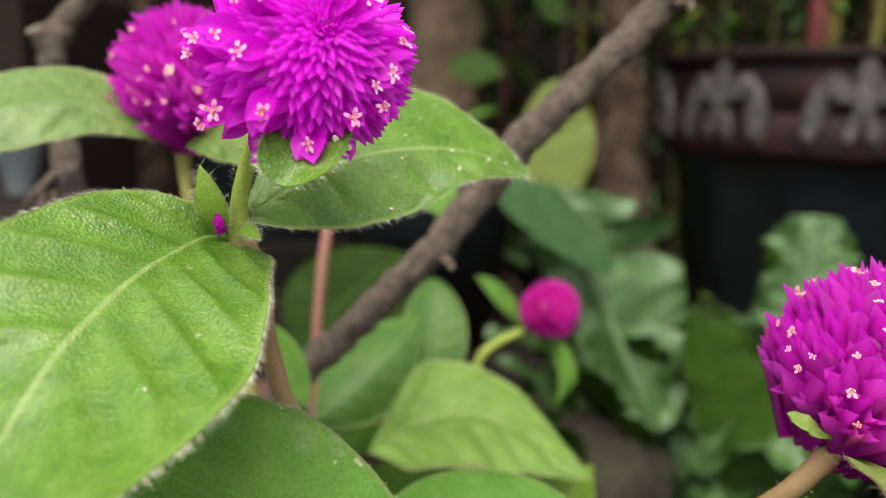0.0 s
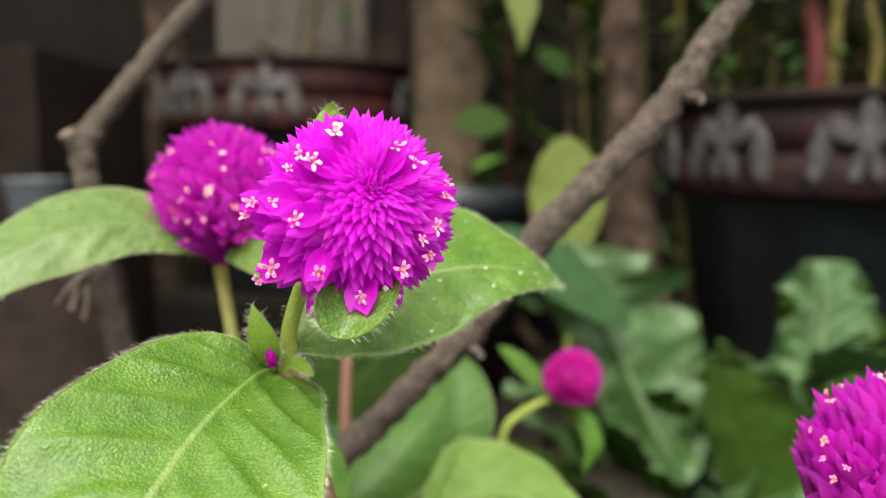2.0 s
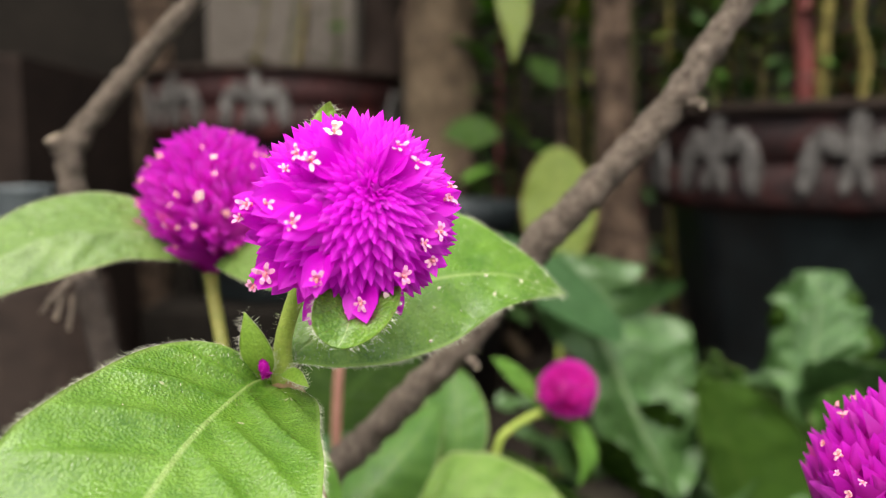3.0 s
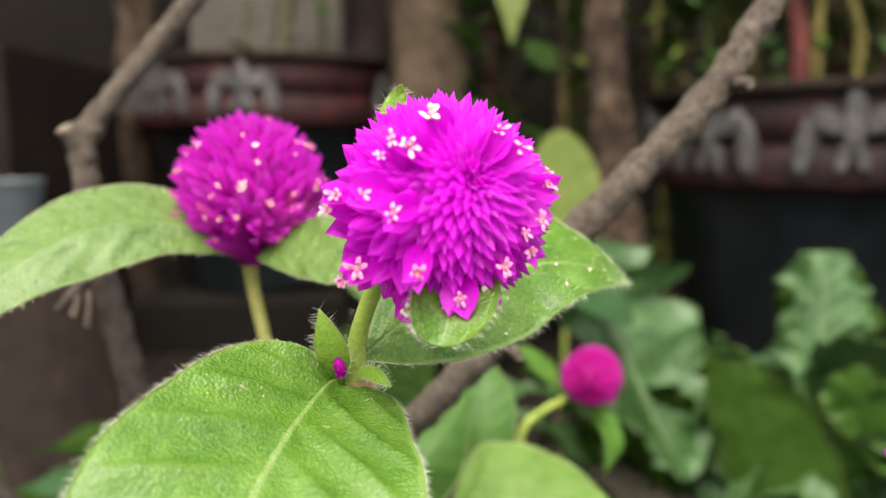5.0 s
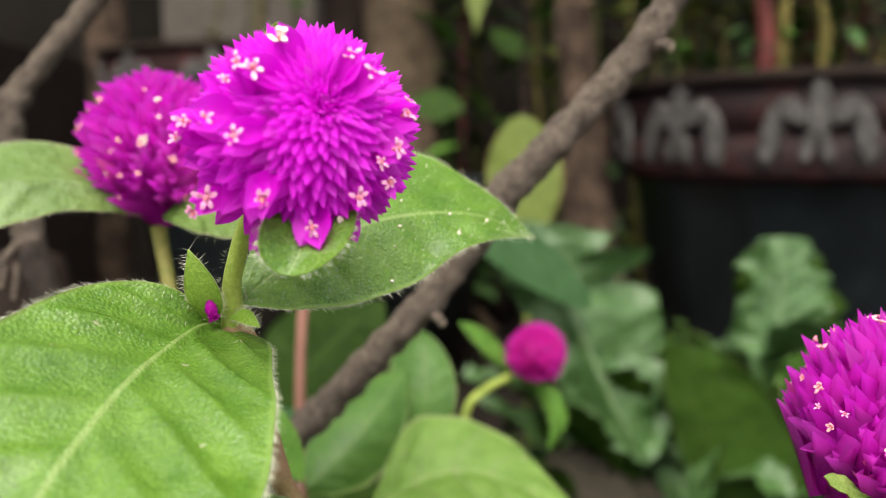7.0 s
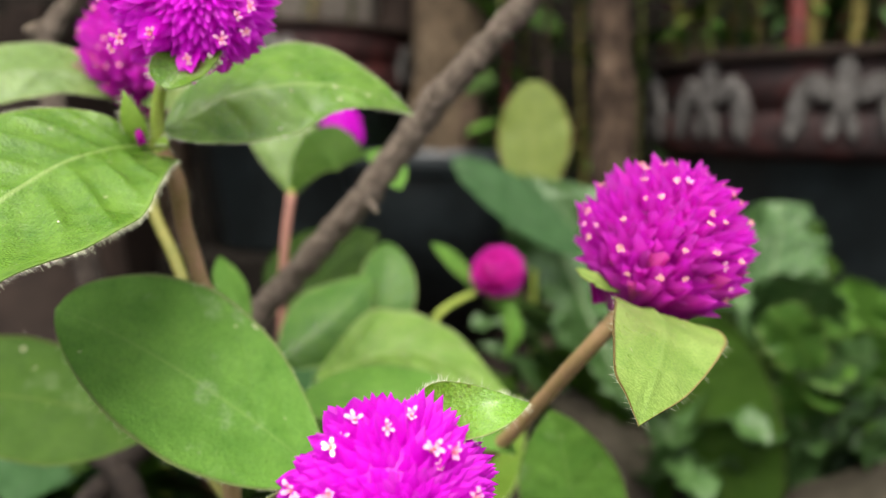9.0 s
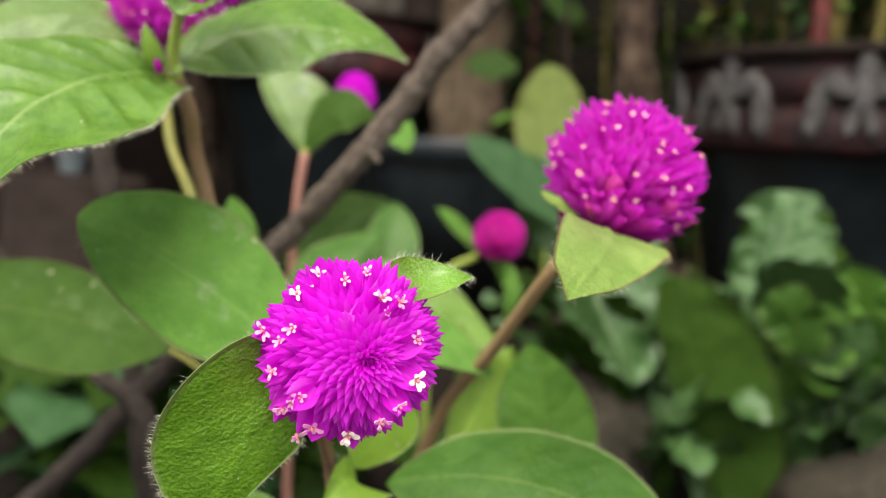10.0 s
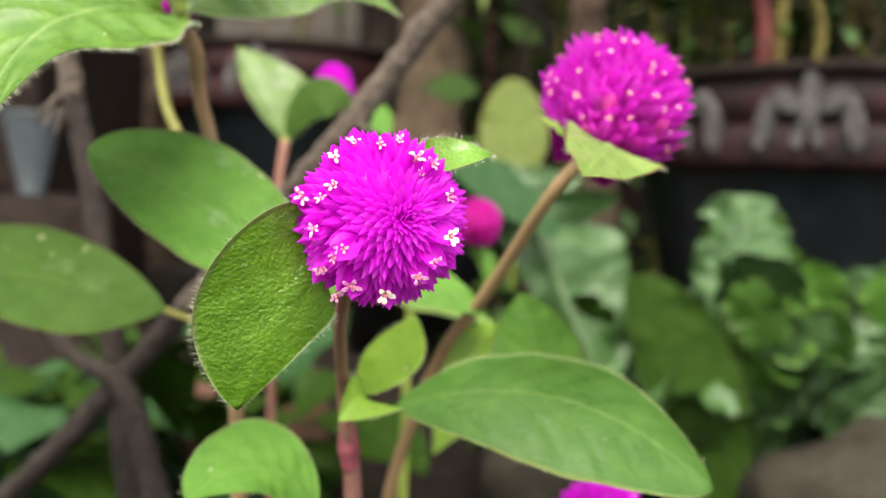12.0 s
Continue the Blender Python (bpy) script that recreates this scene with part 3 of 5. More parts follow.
    core = part("flower_head", bm, M_BRACT_PINK_IN if bracts is BRACTS_PINK else M_BRACT_RIPE_IN if bracts is BRACTS_RIPE else M_BRACT_IN, parent)
    at = Vector((0, 0, 0))
    p = parent
    while p:
        at += p.location
        p = p.parent
    core.location = centre - at
    for i in range(count):
        th, m = place(i, count, 1.0)
        faded = old and th > 1.35 and rng.random() < old
        ob = new("bract", (BRACTS_OLD if faded else bracts)[i % (2 if faded else len(bracts))])
        ob.parent = core
        ob.matrix_local = m
    marks = [Vector(s).normalized() for s in spots]
    for k in range(florets):
        th = rng.uniform(*belt)
        ph = 2 * math.pi * (k * 0.618 + 0.03 * rng.random())
        marks.append(turn @ Vector((math.sin(th) * math.cos(ph), math.sin(th) * math.sin(ph), math.cos(th))))
    for k, d in enumerate(marks):
        way = (d + axis * 0.25 + Vector([rng.gauss(0, 0.15) for _ in range(3)])).normalized()
        m = way.to_track_quat("Z", "Y").to_matrix().to_4x4()
        s = r * floret_size * rng.uniform(0.7, 1.25)
        if floret_size > 0.1:
            across = way.cross(axis).normalized()
            for sgn in (-1, 1):
                up = (way + across * sgn * 0.22 - axis * 0.12).normalized()
                face = (axis - axis.dot(up) * up).normalized()
                n = r * rng.uniform(0.66, 0.86)
                fl = new("bract", bracts[(k + sgn) % len(bracts)])
                fl.parent = core
                fl.matrix_local = Matrix.Translation(d * r * rng.uniform(1.03, 1.14) + across * sgn * r * 0.10 - axis * r * 0.05 - up * n) @ Matrix((face.cross(up), face, up)).transposed().to_4x4() @ Matrix.Diagonal((n * 1.3, n, n, 1))
        ob = new("floret", FLORETS_RIPE[k % 2] if floret_size < 0.1 and k % 6 else FLORETS_CREAM[k % 2] if k % 7 == 3 else FLORETS[k % 4])
        ob.parent = core
        q = d * r * rng.uniform(0.95, 1.0)
        q -= axis * q.dot(axis) * (1 - squash)
        ob.matrix_local = Matrix.Translation(q) @ m @ Matrix.Rotation(rng.random() * 6, 4, "Z") @ Matrix.Diagonal((s, s, s, 1))
    return core


def open_head(parent, centre, axis, r, seed, spots, droop, reach=0.25, count=520):
    """A freshly opened globe: a smooth dome of small overlapping scales, and round its rim pairs of broad bracts that hold one star floret each."""
    rng = random.Random(seed)
    centre, axis, droop, r = Vector(centre) * MM, Vector(axis).normalized(), Vector(droop).normalized(), r * MM
    turn = axis.to_track_quat("Z", "Y").to_matrix()
    golden = math.pi * (3 - 5 ** 0.5)
    last = 1.62

    def size(th):
        k = max(0.0, min(1.0, th / 0.9))
        return 0.4 + 0.6 * k * k * (3 - 2 * k)

    steps = [last * (k + 0.5) / 400 for k in range(400)]
    share = np.cumsum([math.sin(t) / size(t) ** 1.6 for t in steps])

    def scale(i, n, top):
        th = max(0.015, steps[min(399, int(np.searchsorted(share, (i + 0.5) / n * share[-1])))] + rng.uniform(-0.02, 0.02))
        ph = golden * i + rng.uniform(-0.06, 0.06)
        d = turn @ Vector((math.sin(th) * math.cos(ph), math.sin(th) * math.sin(ph), math.cos(th)))
        out = turn @ Vector((math.cos(th) * math.cos(ph), math.cos(th) * math.sin(ph), -math.sin(th)))
        lean = 1.0 * min(1.0, th / 0.35) * max(0.0, 1 - th / 1.9)
        way = (d * math.cos(lean) + out * math.sin(lean) + Vector([rng.gauss(0, 0.06) for _ in range(3)])).normalized()
        length = r * 0.40 * rng.uniform(0.86, 1.16) * size(th)
        ragged = 0.025 + 0.03 * max(0.0, min(1.0, (th - 0.7) / 0.5))
        tip = d * r * top * (1.0 + rng.uniform(-ragged, ragged) + 0.12 * max(0.0, th - 1.0))
        tip -= axis * tip.dot(axis) * 0.10
        side = axis.cross(d).normalized()
        side = (side - side.dot(way) * way).normalized()
        face = way.cross(side)
        if face.dot(axis) < 0:
            side, face = -side, -face
        wide = length * rng.uniform(0.74, 0.92)
        return Matrix.Translation(tip - way * length) @ Matrix((side, face, way)).transposed().to_4x4() @ Matrix.Rotation(rng.gauss(0, 0.1), 4, "Z") @ Matrix.Diagonal((wide, wide, length, 1))

    def broad(d, up, sgn, top, n, wide):
        """One broad bract whose tip lies near d; sgn leans it to one side of its pair."""
        across = up.cross(axis).normalized()
        up = (up + across * sgn * 0.22).normalized()
        face = (axis - axis.dot(up) * up).normalized()
        at = d * r * top + across * sgn * r * 0.085
        return Matrix.Translation(at - up * n) @ Matrix((face.cross(up) * -1, face, up)).transposed().to_4x4() @ Matrix.Rotation(rng.gauss(0, 0.2) + sgn * 0.3, 4, "Z") @ Matrix.Diagonal((n * wide, n, n, 1))

    bm = bmesh.new()

    def join(mesh, m):
        made = len(bm.verts)
        bm.from_mesh(mesh)
        bm.verts.ensure_lookup_table()
        for v in bm.verts[made:]:
            v.co = m @ v.co

    poses = [scale(i, count, 1.0) for i in range(count)]
    for i in range(1, count, 2):
        join(SCALES[i % len(SCALES)], poses[i])
    # a loose under-skirt behind the rim
    for k in range(110):
        th, ph = 1.32 + 0.72 * (k / 110), golden * k
        d = turn @ Vector((math.sin(th) * math.cos(ph), math.sin(th) * math.sin(ph), math.cos(th)))
        up = (d - axis * d.dot(axis) * 0.6 + axis * 0.1).normalized()
        join(BROAD[k % len(BROAD)], broad(d, up, rng.choice((-1, 0, 1)), rng.uniform(0.92, 1.06) + reach * 0.75 * max(0.0, d.dot(droop)), r * rng.uniform(0.4, 0.55), 1.0))
    ball = bmesh.ops.create_icosphere(bm, subdivisions=3, radius=r * 0.82)
    for v in ball["verts"]:
        v.co = turn @ Vector((v.co.x, v.co.y, v.co.z * 0.93))
    core = part("flower_head", bm, M_BRACT_IN, parent)
    at = Vector((0, 0, 0))
    p = parent
    while p:
        at += p.location
        p = p.parent
    core.location = centre - at

    def put(name, mesh, m):
        ob = new(name, mesh)
        ob.parent = core
        ob.matrix_local = m

    for i in range(count):
        if i % 2 == 0:
            put("bract", SCALES[(i // 2) % len(SCALES)], poses[i])
    for k, spot in enumerate(spots):
        d = Vector(spot).normalized()
        far = 1.0 + reach * max(0.0, d.dot(droop)) ** 0.8
        flat = (d - axis * d.dot(axis)).normalized()
        up = (flat * 0.8 + d * 0.6 + axis * 0.12 + Vector([rng.gauss(0, 0.08) for _ in range(3)])).normalized()
        n = r * rng.uniform(0.34, 0.46)
        for sgn in (-1, 1):
            put("bract", BROAD[(k + sgn) % len(BROAD)], broad(d, up, sgn, far * rng.uniform(1.05, 1.12), n, rng.uniform(1.0, 1.25)))
        put("bract", BROAD[k % len(BROAD)], broad(d - axis * 0.12, up, 0, far * 1.04, n, 1.05))
        way = (d * 0.7 + axis * 0.75 + Vector([rng.gauss(0, 0.12) for _ in range(3)])).normalized()
        s = r * rng.uniform(0.095, 0.135)
        m = Matrix.Translation(d * r * far * 0.95 + axis * r * 0.06) @ way.to_track_quat("Z", "Y").to_matrix().to_4x4() @ Matrix.Rotation(rng.random() * 6, 4, "Z") @ Matrix.Diagonal((s, s, s, 1))
        put("floret", FLORETS_CREAM[k % 2] if k % 6 == 2 else FLORETS[k % 4], m)
        if k % 3 == 0:
            beside = way.orthogonal().normalized() * s * 1.7
            put("floret", FLORETS[(k + 1) % 4], Matrix.Translation(beside - way * s * 0.6) @ m @ Matrix.Diagonal((0.75, 0.75, 0.75, 1)))
    return core


# ---- leaf shapes: base, middle, tip, one margin, other margin (mm) ----
L1 = {"rib": [(-21.9, 118.9, 264.3), (-23.6, 112, 266.2), (-25.3, 104, 265.6), (-27, 96, 264.2), (-28.6, 88.5, 261.6), (-30, 80.5, 258), (-31.3, 71, 250.5), (-29.7, 59.1, 239.3)],
      "left": [(-21.9, 118.9, 264.3), (-25.8, 112.5, 270.2), (-32.0, 109, 273), (-37.3, 101, 273), (-41.4, 92, 270.3), (-44.6, 84, 265.2), (-44.2, 74.0, 250.5), (-29.7, 59.1, 239.3)],
      "right": [(-21.9, 118.9, 264.3), (-15.4, 112, 264.3), (-12.6, 101, 263.6), (-10.9, 93, 261.8), (-10.6, 84, 257.4), (-13.4, 75.5, 254.3), (-19.2, 62.5, 251.0), (-29.7, 59.1, 239.3)]}
LR = {"rib": [(-20.2, 116, 268.6), (-11, 120, 275.2), (-3, 125, 278.3), (6, 130.5, 279.3), (15, 137, 278), (23.8, 144, 273.6)],
      "left": [(-20.2, 116, 268.6), (-16.8, 124.5, 279.2), (-7.2, 139, 286.8), (3.5, 146, 288), (14.5, 144.5, 282.3), (23.8, 144, 273.6)],
      "right": [(-20.2, 116, 268.6), (-12.5, 117.5, 267.4), (-4.5, 119, 268.2), (4, 123.5, 270.0), (12.5, 128.5, 274.6), (23.8, 144, 273.6)]}
LB = [(-45.94, 165.30, 275.80), (-69.36, 154.67, 282.68), (-90.12, 130.49, 265.42), (-68.78, 167.89, 290.59), (-66.79, 149.62, 275.89)]
LB2 = [(-43.88, 163.26, 276.01), (-30.16, 153.14, 278.06), (-17.57, 140.45, 276.07), (-28.69, 159.03, 284.25), (-30.02, 147.51, 273.96)]
S1 = [(-9.5, 104.0, 284.5), (-8.2, 98.0, 279.8), (-9.4, 94.0, 276.0), (-12.4, 94.2, 279.6), (-2.4, 98.2, 281.6)]
S1b = [(-14.0, 112.0, 293.0), (-14.6, 118.5, 300.6), (-13.7, 119.4, 305.3), (-16.8, 117.0, 300.0), (-11.9, 118.6, 300.0)]
B1 = [(-22.91, 114.42, 266.46), (-22.85, 112.05, 271.24), (-24.53, 111.84, 276.61), (-25.31, 112.10, 270.92), (-20.74, 112.81, 270.00)]
B2 = [(-20.68, 115.00, 266.93), (-17.82, 111.08, 268.26), (-15.21, 107.88, 267.46), (-18.30, 113.17, 268.72), (-17.63, 109.95, 267.44)]
LM = [(12.66, 98.86, 212.05), (-12.26, 102.21, 228.66), (-34.51, 103.85, 238.95), (-12.03, 116.15, 240.87), (-12.62, 87.92, 221.22)]
LF = [(-38.05, 153.33, 197.44), (-71.67, 151.66, 205.34), (-104.58, 139.46, 210.18), (-76.36, 160.22, 218.26), (-65.38, 140.40, 193.92)]
LY = {"rib": [(-9.4, 194.7, 198.2), (2.6, 214.7, 198.9), (18.6, 220.7, 199.7), (34.7, 216.7, 195.0), (52.0, 209.7, 186.3)], "left": [(-9.4, 194.7, 198.2), (1.3, 228.7, 209.4), (16.7, 236.7, 209.5), (34.2, 232.7, 199.6), (52.0, 209.7, 186.3)], "right": [(-9.4, 194.7, 198.2), (3.9, 190.7, 196.1), (18.3, 196.7, 194.7), (32.0, 201.7, 190.9), (52.0, 209.7, 186.3)]}
LD = [(-2.93, 140.56, 208.55), (21.92, 141.73, 212.27), (47.52, 135.70, 201.90), (21.62, 149.48, 216.66), (21.11, 133.66, 205.98)]
RB = [(28.03, 102.12, 189.27), (59.83, 95.25, 193.97), (87.05, 86.52, 180.49), (62.72, 110.82, 198.40), (58.68, 82.22, 184.21)]
F3L = [(21.40, 65.60, 221.70), (18.70, 56.80, 220.80), (9.40, 55.80, 202.00), (4.20, 48.60, 217.10), (21.80, 59.20, 214.40)]
F3S = [(30.00, 70.00, 235.00), (37.50, 62.00, 239.00), (44.60, 63.70, 238.80), (34.50, 64.50, 241.00), (38.20, 57.80, 236.30)]
SP1 = [(22.43, 101.74, 186.62), (22.13, 94.30, 192.85), (18.94, 86.00, 190.96), (20.88, 96.64, 196.59), (30.02, 90.39, 192.13)]
SP2 = [(21.84, 106.08, 190.00), (26.40, 105.01, 198.71), (31.42, 103.94, 207.24), (20.66, 104.87, 198.54), (33.10, 105.07, 197.77)]
LU = [(14.18, 92.07, 171.67), (2.09, 92.49, 178.83), (-9.27, 87.72, 173.72), (-3.05, 102.99, 184.67), (11.91, 82.32, 175.35)]
LS = [(65.92, 146.69, 161.29), (61.62, 151.92, 185.98), (56.31, 154.24, 205.20), (49.04, 150.78, 185.39), (74.08, 149.18, 187.91)]
F4B = {"rib": [(66, 109, 240), (66.5, 99, 242), (65.5, 88, 241.5), (62, 76, 239), (57.5, 64.5, 235.8)],
       "left": [(66, 109, 240), (60.5, 100, 244.2), (57.6, 85, 245.2), (55.9, 71, 240.4), (57.5, 64.5, 235.8)],
       "right": [(66, 109, 240), (77.5, 100, 238.6), (75, 91, 237.6), (66.8, 77, 236.0), (57.5, 64.5, 235.8)]}
F4C = [(62.4, 108.3, 243.2), (57.8, 106.3, 246.0), (54.6, 105.2, 247.8), (58.1, 107.4, 246.9), (57.5, 105.4, 245.2)]
LT = {'rib': [(32.8, 211.9, 138.8), (40.6, 214.9, 160.1), (46.3, 217.9, 174.2), (53.4, 219.9, 185.8)], 'left': [(32.8, 211.9, 138.8), (32.3, 223.9, 157.9), (36.6, 224.9, 178.3), (53.4, 219.9, 185.8)], 'right': [(32.8, 211.9, 138.8), (50.9, 216.9, 153.8), (54.8, 219.9, 170.9), (53.4, 219.9, 185.8)]}
HG = [(48.18, 627.20, 435.47), (51.80, 623.79, 405.50), (52.00, 619.48, 367.79), (39.71, 623.95, 407.58), (65.58, 624.13, 407.70)]
HR = [(52.22, 764.69, 317.33), (26.85, 765.31, 324.18), (-1.62, 754.41, 318.40), (27.09, 777.10, 339.19), (26.63, 753.27, 306.91)]
HS = [(111.57, 720.05, 363.78), (91.38, 721.34, 376.18), (71.20, 722.35, 386.08), (96.37, 722.23, 383.70), (86.40, 720.16, 366.16)]
Q1 = [(4.85, 244.68, 196.94), (6.64, 253.06, 215.10), (3.89, 265.73, 229.11), (-4.78, 258.36, 216.94), (16.50, 252.57, 211.89)]
Q2 = [(-27.41, 223.47, 193.75), (-12.45, 235.94, 205.72), (0.99, 253.61, 218.48), (-24.56, 247.06, 211.67), (-5.08, 234.06, 194.98)]
Q3 = [(-49.50, 322.90, 182.79), (-32.19, 332.28, 205.68), (-9.13, 340.59, 222.30), (-56.65, 333.59, 214.18), (-12.33, 330.05, 192.26)]
Q4 = [(-19.72, 167.42, 220.63), (-24.81, 171.00, 229.42), (-29.56, 175.36, 236.94), (-29.75, 170.91, 229.22), (-21.40, 171.27, 230.77)]
E1 = [(-29.98, 259.28, 245.56), (-39.52, 263.34, 265.22), (-53.23, 273.08, 284.45), (-48.11, 264.93, 267.16), (-22.27, 273.40, 268.71)]
E2 = [(-30.49, 259.40, 246.65), (-18.48, 255.91, 264.70), (-2.15, 251.67, 260.98), (-24.23, 261.12, 269.07), (-11.55, 250.20, 256.25)]
E3 = [(-4.07, 263.71, 261.24), (4.41, 260.09, 259.33), (9.90, 255.05, 249.32), (0.77, 255.93, 253.66), (10.79, 262.70, 259.68)]
D1 = [(38.0, 286.5, 206.8), (28.4, 286.8, 218.2), (19.3, 287.3, 225.6), (26.4, 286.2, 216.4), (31.6, 288.0, 220.3)]
D2 = {"rib": [(40.1, 287.0, 205.8), (49.0, 279.3, 202.5), (53.4, 275.3, 191.5), (49.6, 275.3, 181.2)],
      "left": [(40.1, 287.0, 205.8), (47.6, 280.5, 198.6), (50.4, 276.5, 191.0), (49.6, 275.3, 181.2)],
      "right": [(40.1, 287.0, 205.8), (51.4, 279.5, 205.4), (57.0, 277.5, 192.0), (49.6, 275.3, 181.2)]}
YL = [(77.38, 516.39, 222.64), (74.99, 521.93, 262.44), (74.42, 528.09, 305.51), (50.49, 520.86, 269.26), (101.34, 525.46, 271.67)]
LN = [(99.13, 430.00, 199.02), (58.0, 433.8, 232.5), (22.16, 436.57, 254.02), (68.5, 442, 240.5), (50.5, 425, 221.5)]
G1 = {"rib": [(66.2, 462.2, 246.0), (80.1, 452.2, 214.6), (97.5, 445.2, 180.0), (114.4, 437.2, 143.1), (133.5, 432.2, 105.5)], "left": [(66.2, 462.2, 246.0), (58.8, 462.2, 205.8), (77.2, 457.2, 166.5), (96.4, 449.2, 131.8), (133.5, 432.2, 105.5)], "right": [(66.2, 462.2, 246.0), (123.7, 472.2, 224.8), (148.4, 465.2, 185.3), (164.4, 457.2, 139.7), (133.5, 432.2, 105.5)]}
G2 = [(216.23, 459.55, 137.67), (228.60, 479.15, 189.21), (243.06, 506.61, 227.89), (192.91, 459.61, 195.41), (271.37, 501.33, 197.18)]
G3 = [(211.19, 434.82, 0.93), (175.55, 436.80, 105.73), (144.82, 434.09, 175.16), (160.32, 445.10, 101.85), (211.45, 422.61, 127.14)]
G5 = [(195.87, 519.23, 32.81), (149.46, 526.94, 113.28), (117.94, 542.95, 172.34), (116.28, 523.94, 111.71), (185.79, 532.62, 131.53)]
G6 = [(234.52, 478.13, 147.23), (240.13, 492.81, 175.48), (245.12, 509.26, 216.38), (205.34, 491.29, 185.16), (273.33, 497.99, 192.16)]
G7 = [(249.8, 445.2, 82.9), (271.5, 440.2, 126.6), (306.2, 445.2, 165.8), (255.8, 450.2, 148.9), (294.2, 425.2, 107.2)]
# directions of the open florets on the two nearest heads
F1_SPOTS = [(-0.51, -0.67, 0.54), (-0.37, -0.79, 0.49), (-0.2, -0.57, 0.8), (-0.9, -0.43, 0.06), (-0.7, -0.71, 0.08), (-0.47, -0.88, -0.07), (-0.73, -0.45, -0.51), (-0.28, -0.79, -0.54), (-0.34, -0.37, -0.86), (0.06, -0.59, -0.8), (0.5, -0.58, -0.65), (0.78, -0.36, -0.52), (0.86, -0.47, -0.2), (0.46, -0.61, 0.64), (0.32, -0.42, -0.85), (0.94, -0.31, 0.13), (0.65, -0.59, 0.48)]
F3_SPOTS = [(-0.37, -0.24, 0.9), (-0.05, -0.4, 0.92), (-0.54, -0.46, 0.7), (-0.51, -0.76, 0.4), (-0.89, -0.38, 0.24), (0.4, -0.5, 0.77), (0.59, -0.4, 0.7), (0.81, -0.5, 0.31), (0.83, -0.54, -0.15), (-0.38, -0.88, -0.28), (-0.72, -0.69, -0.09), (-0.65, -0.53, -0.55), (-0.32, -0.6, -0.73), (0.45, -0.62, -0.64), (0.06, -0.49, -0.87), (0.16, -0.19, 0.97), (0.65, -0.61, -0.45)]

# ---- ground and surroundings ----
def ground_sheet():
    bm = bmesh.new()
    n = 70
    xs = [math.copysign(abs(k / n) ** 3.2, k) * 300 for k in range(-n, n + 1)]
    ys = [0.5 + math.copysign(abs(k / n) ** 3.2, k) * 300 for k in range(-n, n + 1)]
    grid = []
    for y in ys:
        row = []
        for x in xs:
            z = 0.0
            if abs(x) < 3 and abs(y) < 3:
                z = 0.012 * noise.noise(Vector((x * 9, y * 9, 0))) + 0.006 * noise.noise(Vector((x * 30, y * 30, 4)))
            row.append(bm.verts.new((x, y, z)))
        grid.append(row)
    for a, b in zip(grid, grid[1:]):
        for k in range(len(xs) - 1):
            bm.faces.new((a[k], a[k + 1], b[k + 1], b[k]))
    return tagged(link("ground", bm, M_SOIL), "dark damp garden soil under the plants", "ground", kind="structure")


ground_sheet()


def box(bm, lo, hi, bev=0.004):
    lo, hi = Vector(lo), Vector(hi)
    r = bmesh.ops.create_cube(bm, size=1.0, matrix=Matrix.Translation((lo + hi) / 2) @ Matrix.Diagonal((*(hi - lo), 1)))
    es = list({e for v in r["verts"] for e in v.link_edges})
    bmesh.ops.bevel(bm, geom=es, offset=bev, segments=2, profile=0.6, affect="EDGES")


bm = bmesh.new()
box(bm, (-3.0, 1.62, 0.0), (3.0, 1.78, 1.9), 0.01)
tagged(link("wall_back", bm, M_WALL, smooth=False), "dull beige plastered wall behind the pots, darkened as in shade", "wall", kind="structure")


def lathe(bm, profile, sides, flute=0.0, flutes=0):
    rings = []
    for r, z in profile:
        rings.append([bm.verts.new(((r + flute * (1 if flutes and (k * flutes // sides) % 2 else 0)) * math.cos(2 * math.pi * k / sides),
                                    (r + flute * (1 if flutes and (k * flutes // sides) % 2 else 0)) * math.sin(2 * math.pi * k / sides), z)) for k in range(sides)])
    for a, b in zip(rings, rings[1:]):
        for k in range(sides):
            bm.faces.new((a[k], a[(k + 1) % sides], b[(k + 1) % sides], b[k]))
    return rings


def ornament(bm, r, z0, h, ang):
    """A fleuron in low relief: a tall middle petal, two bent side petals and two feet."""
    petals = [((0.0, 0.35), (0.0, 1.0), 0.15), ((-0.10, 0.52), (-0.50, 0.74), 0.14), ((0.10, 0.52), (0.50, 0.74), 0.14), ((-0.50, 0.70), (-0.62, 0.06), 0.16), ((0.50, 0.70), (0.62, 0.06), 0.16),
              ((-0.04, 0.45), (-0.17, 0.10), 0.10), ((0.04, 0.45), (0.17, 0.10), 0.10), ((-0.16, 0.5), (0.16, 0.5), 0.12)]
    for (x0, y0), (x1, y1), w in petals:
        a, b = Vector((x0, y0)), Vector((x1, y1))
        d = (b - a)
        s = Vector((-d.y, d.x)).normalized()
        ring = []
        for k in range(10):
            t = 2 * math.pi * k / 10
            ring.append((a + b) / 2 + d * 0.55 * math.cos(t) + s * w * math.sin(t))
        lo, hi = [], []
        mid = (a + b) / 2
        for q in ring:
            for lst, dep, sc in ((lo, -0.002, 1.0), (hi, 0.006, 0.7)):
                p = mid + (q - mid) * sc
                th = ang + p.x * 0.76 * h / r
                rr = r + dep
                lst.append(bm.verts.new((rr * math.sin(th), -rr * math.cos(th), z0 + p.y * h)))
        bm.faces.new(hi)
        for k in range(10):
            bm.faces.new((lo[k], lo[(k + 1) % 10], hi[(k + 1) % 10], hi[k]))


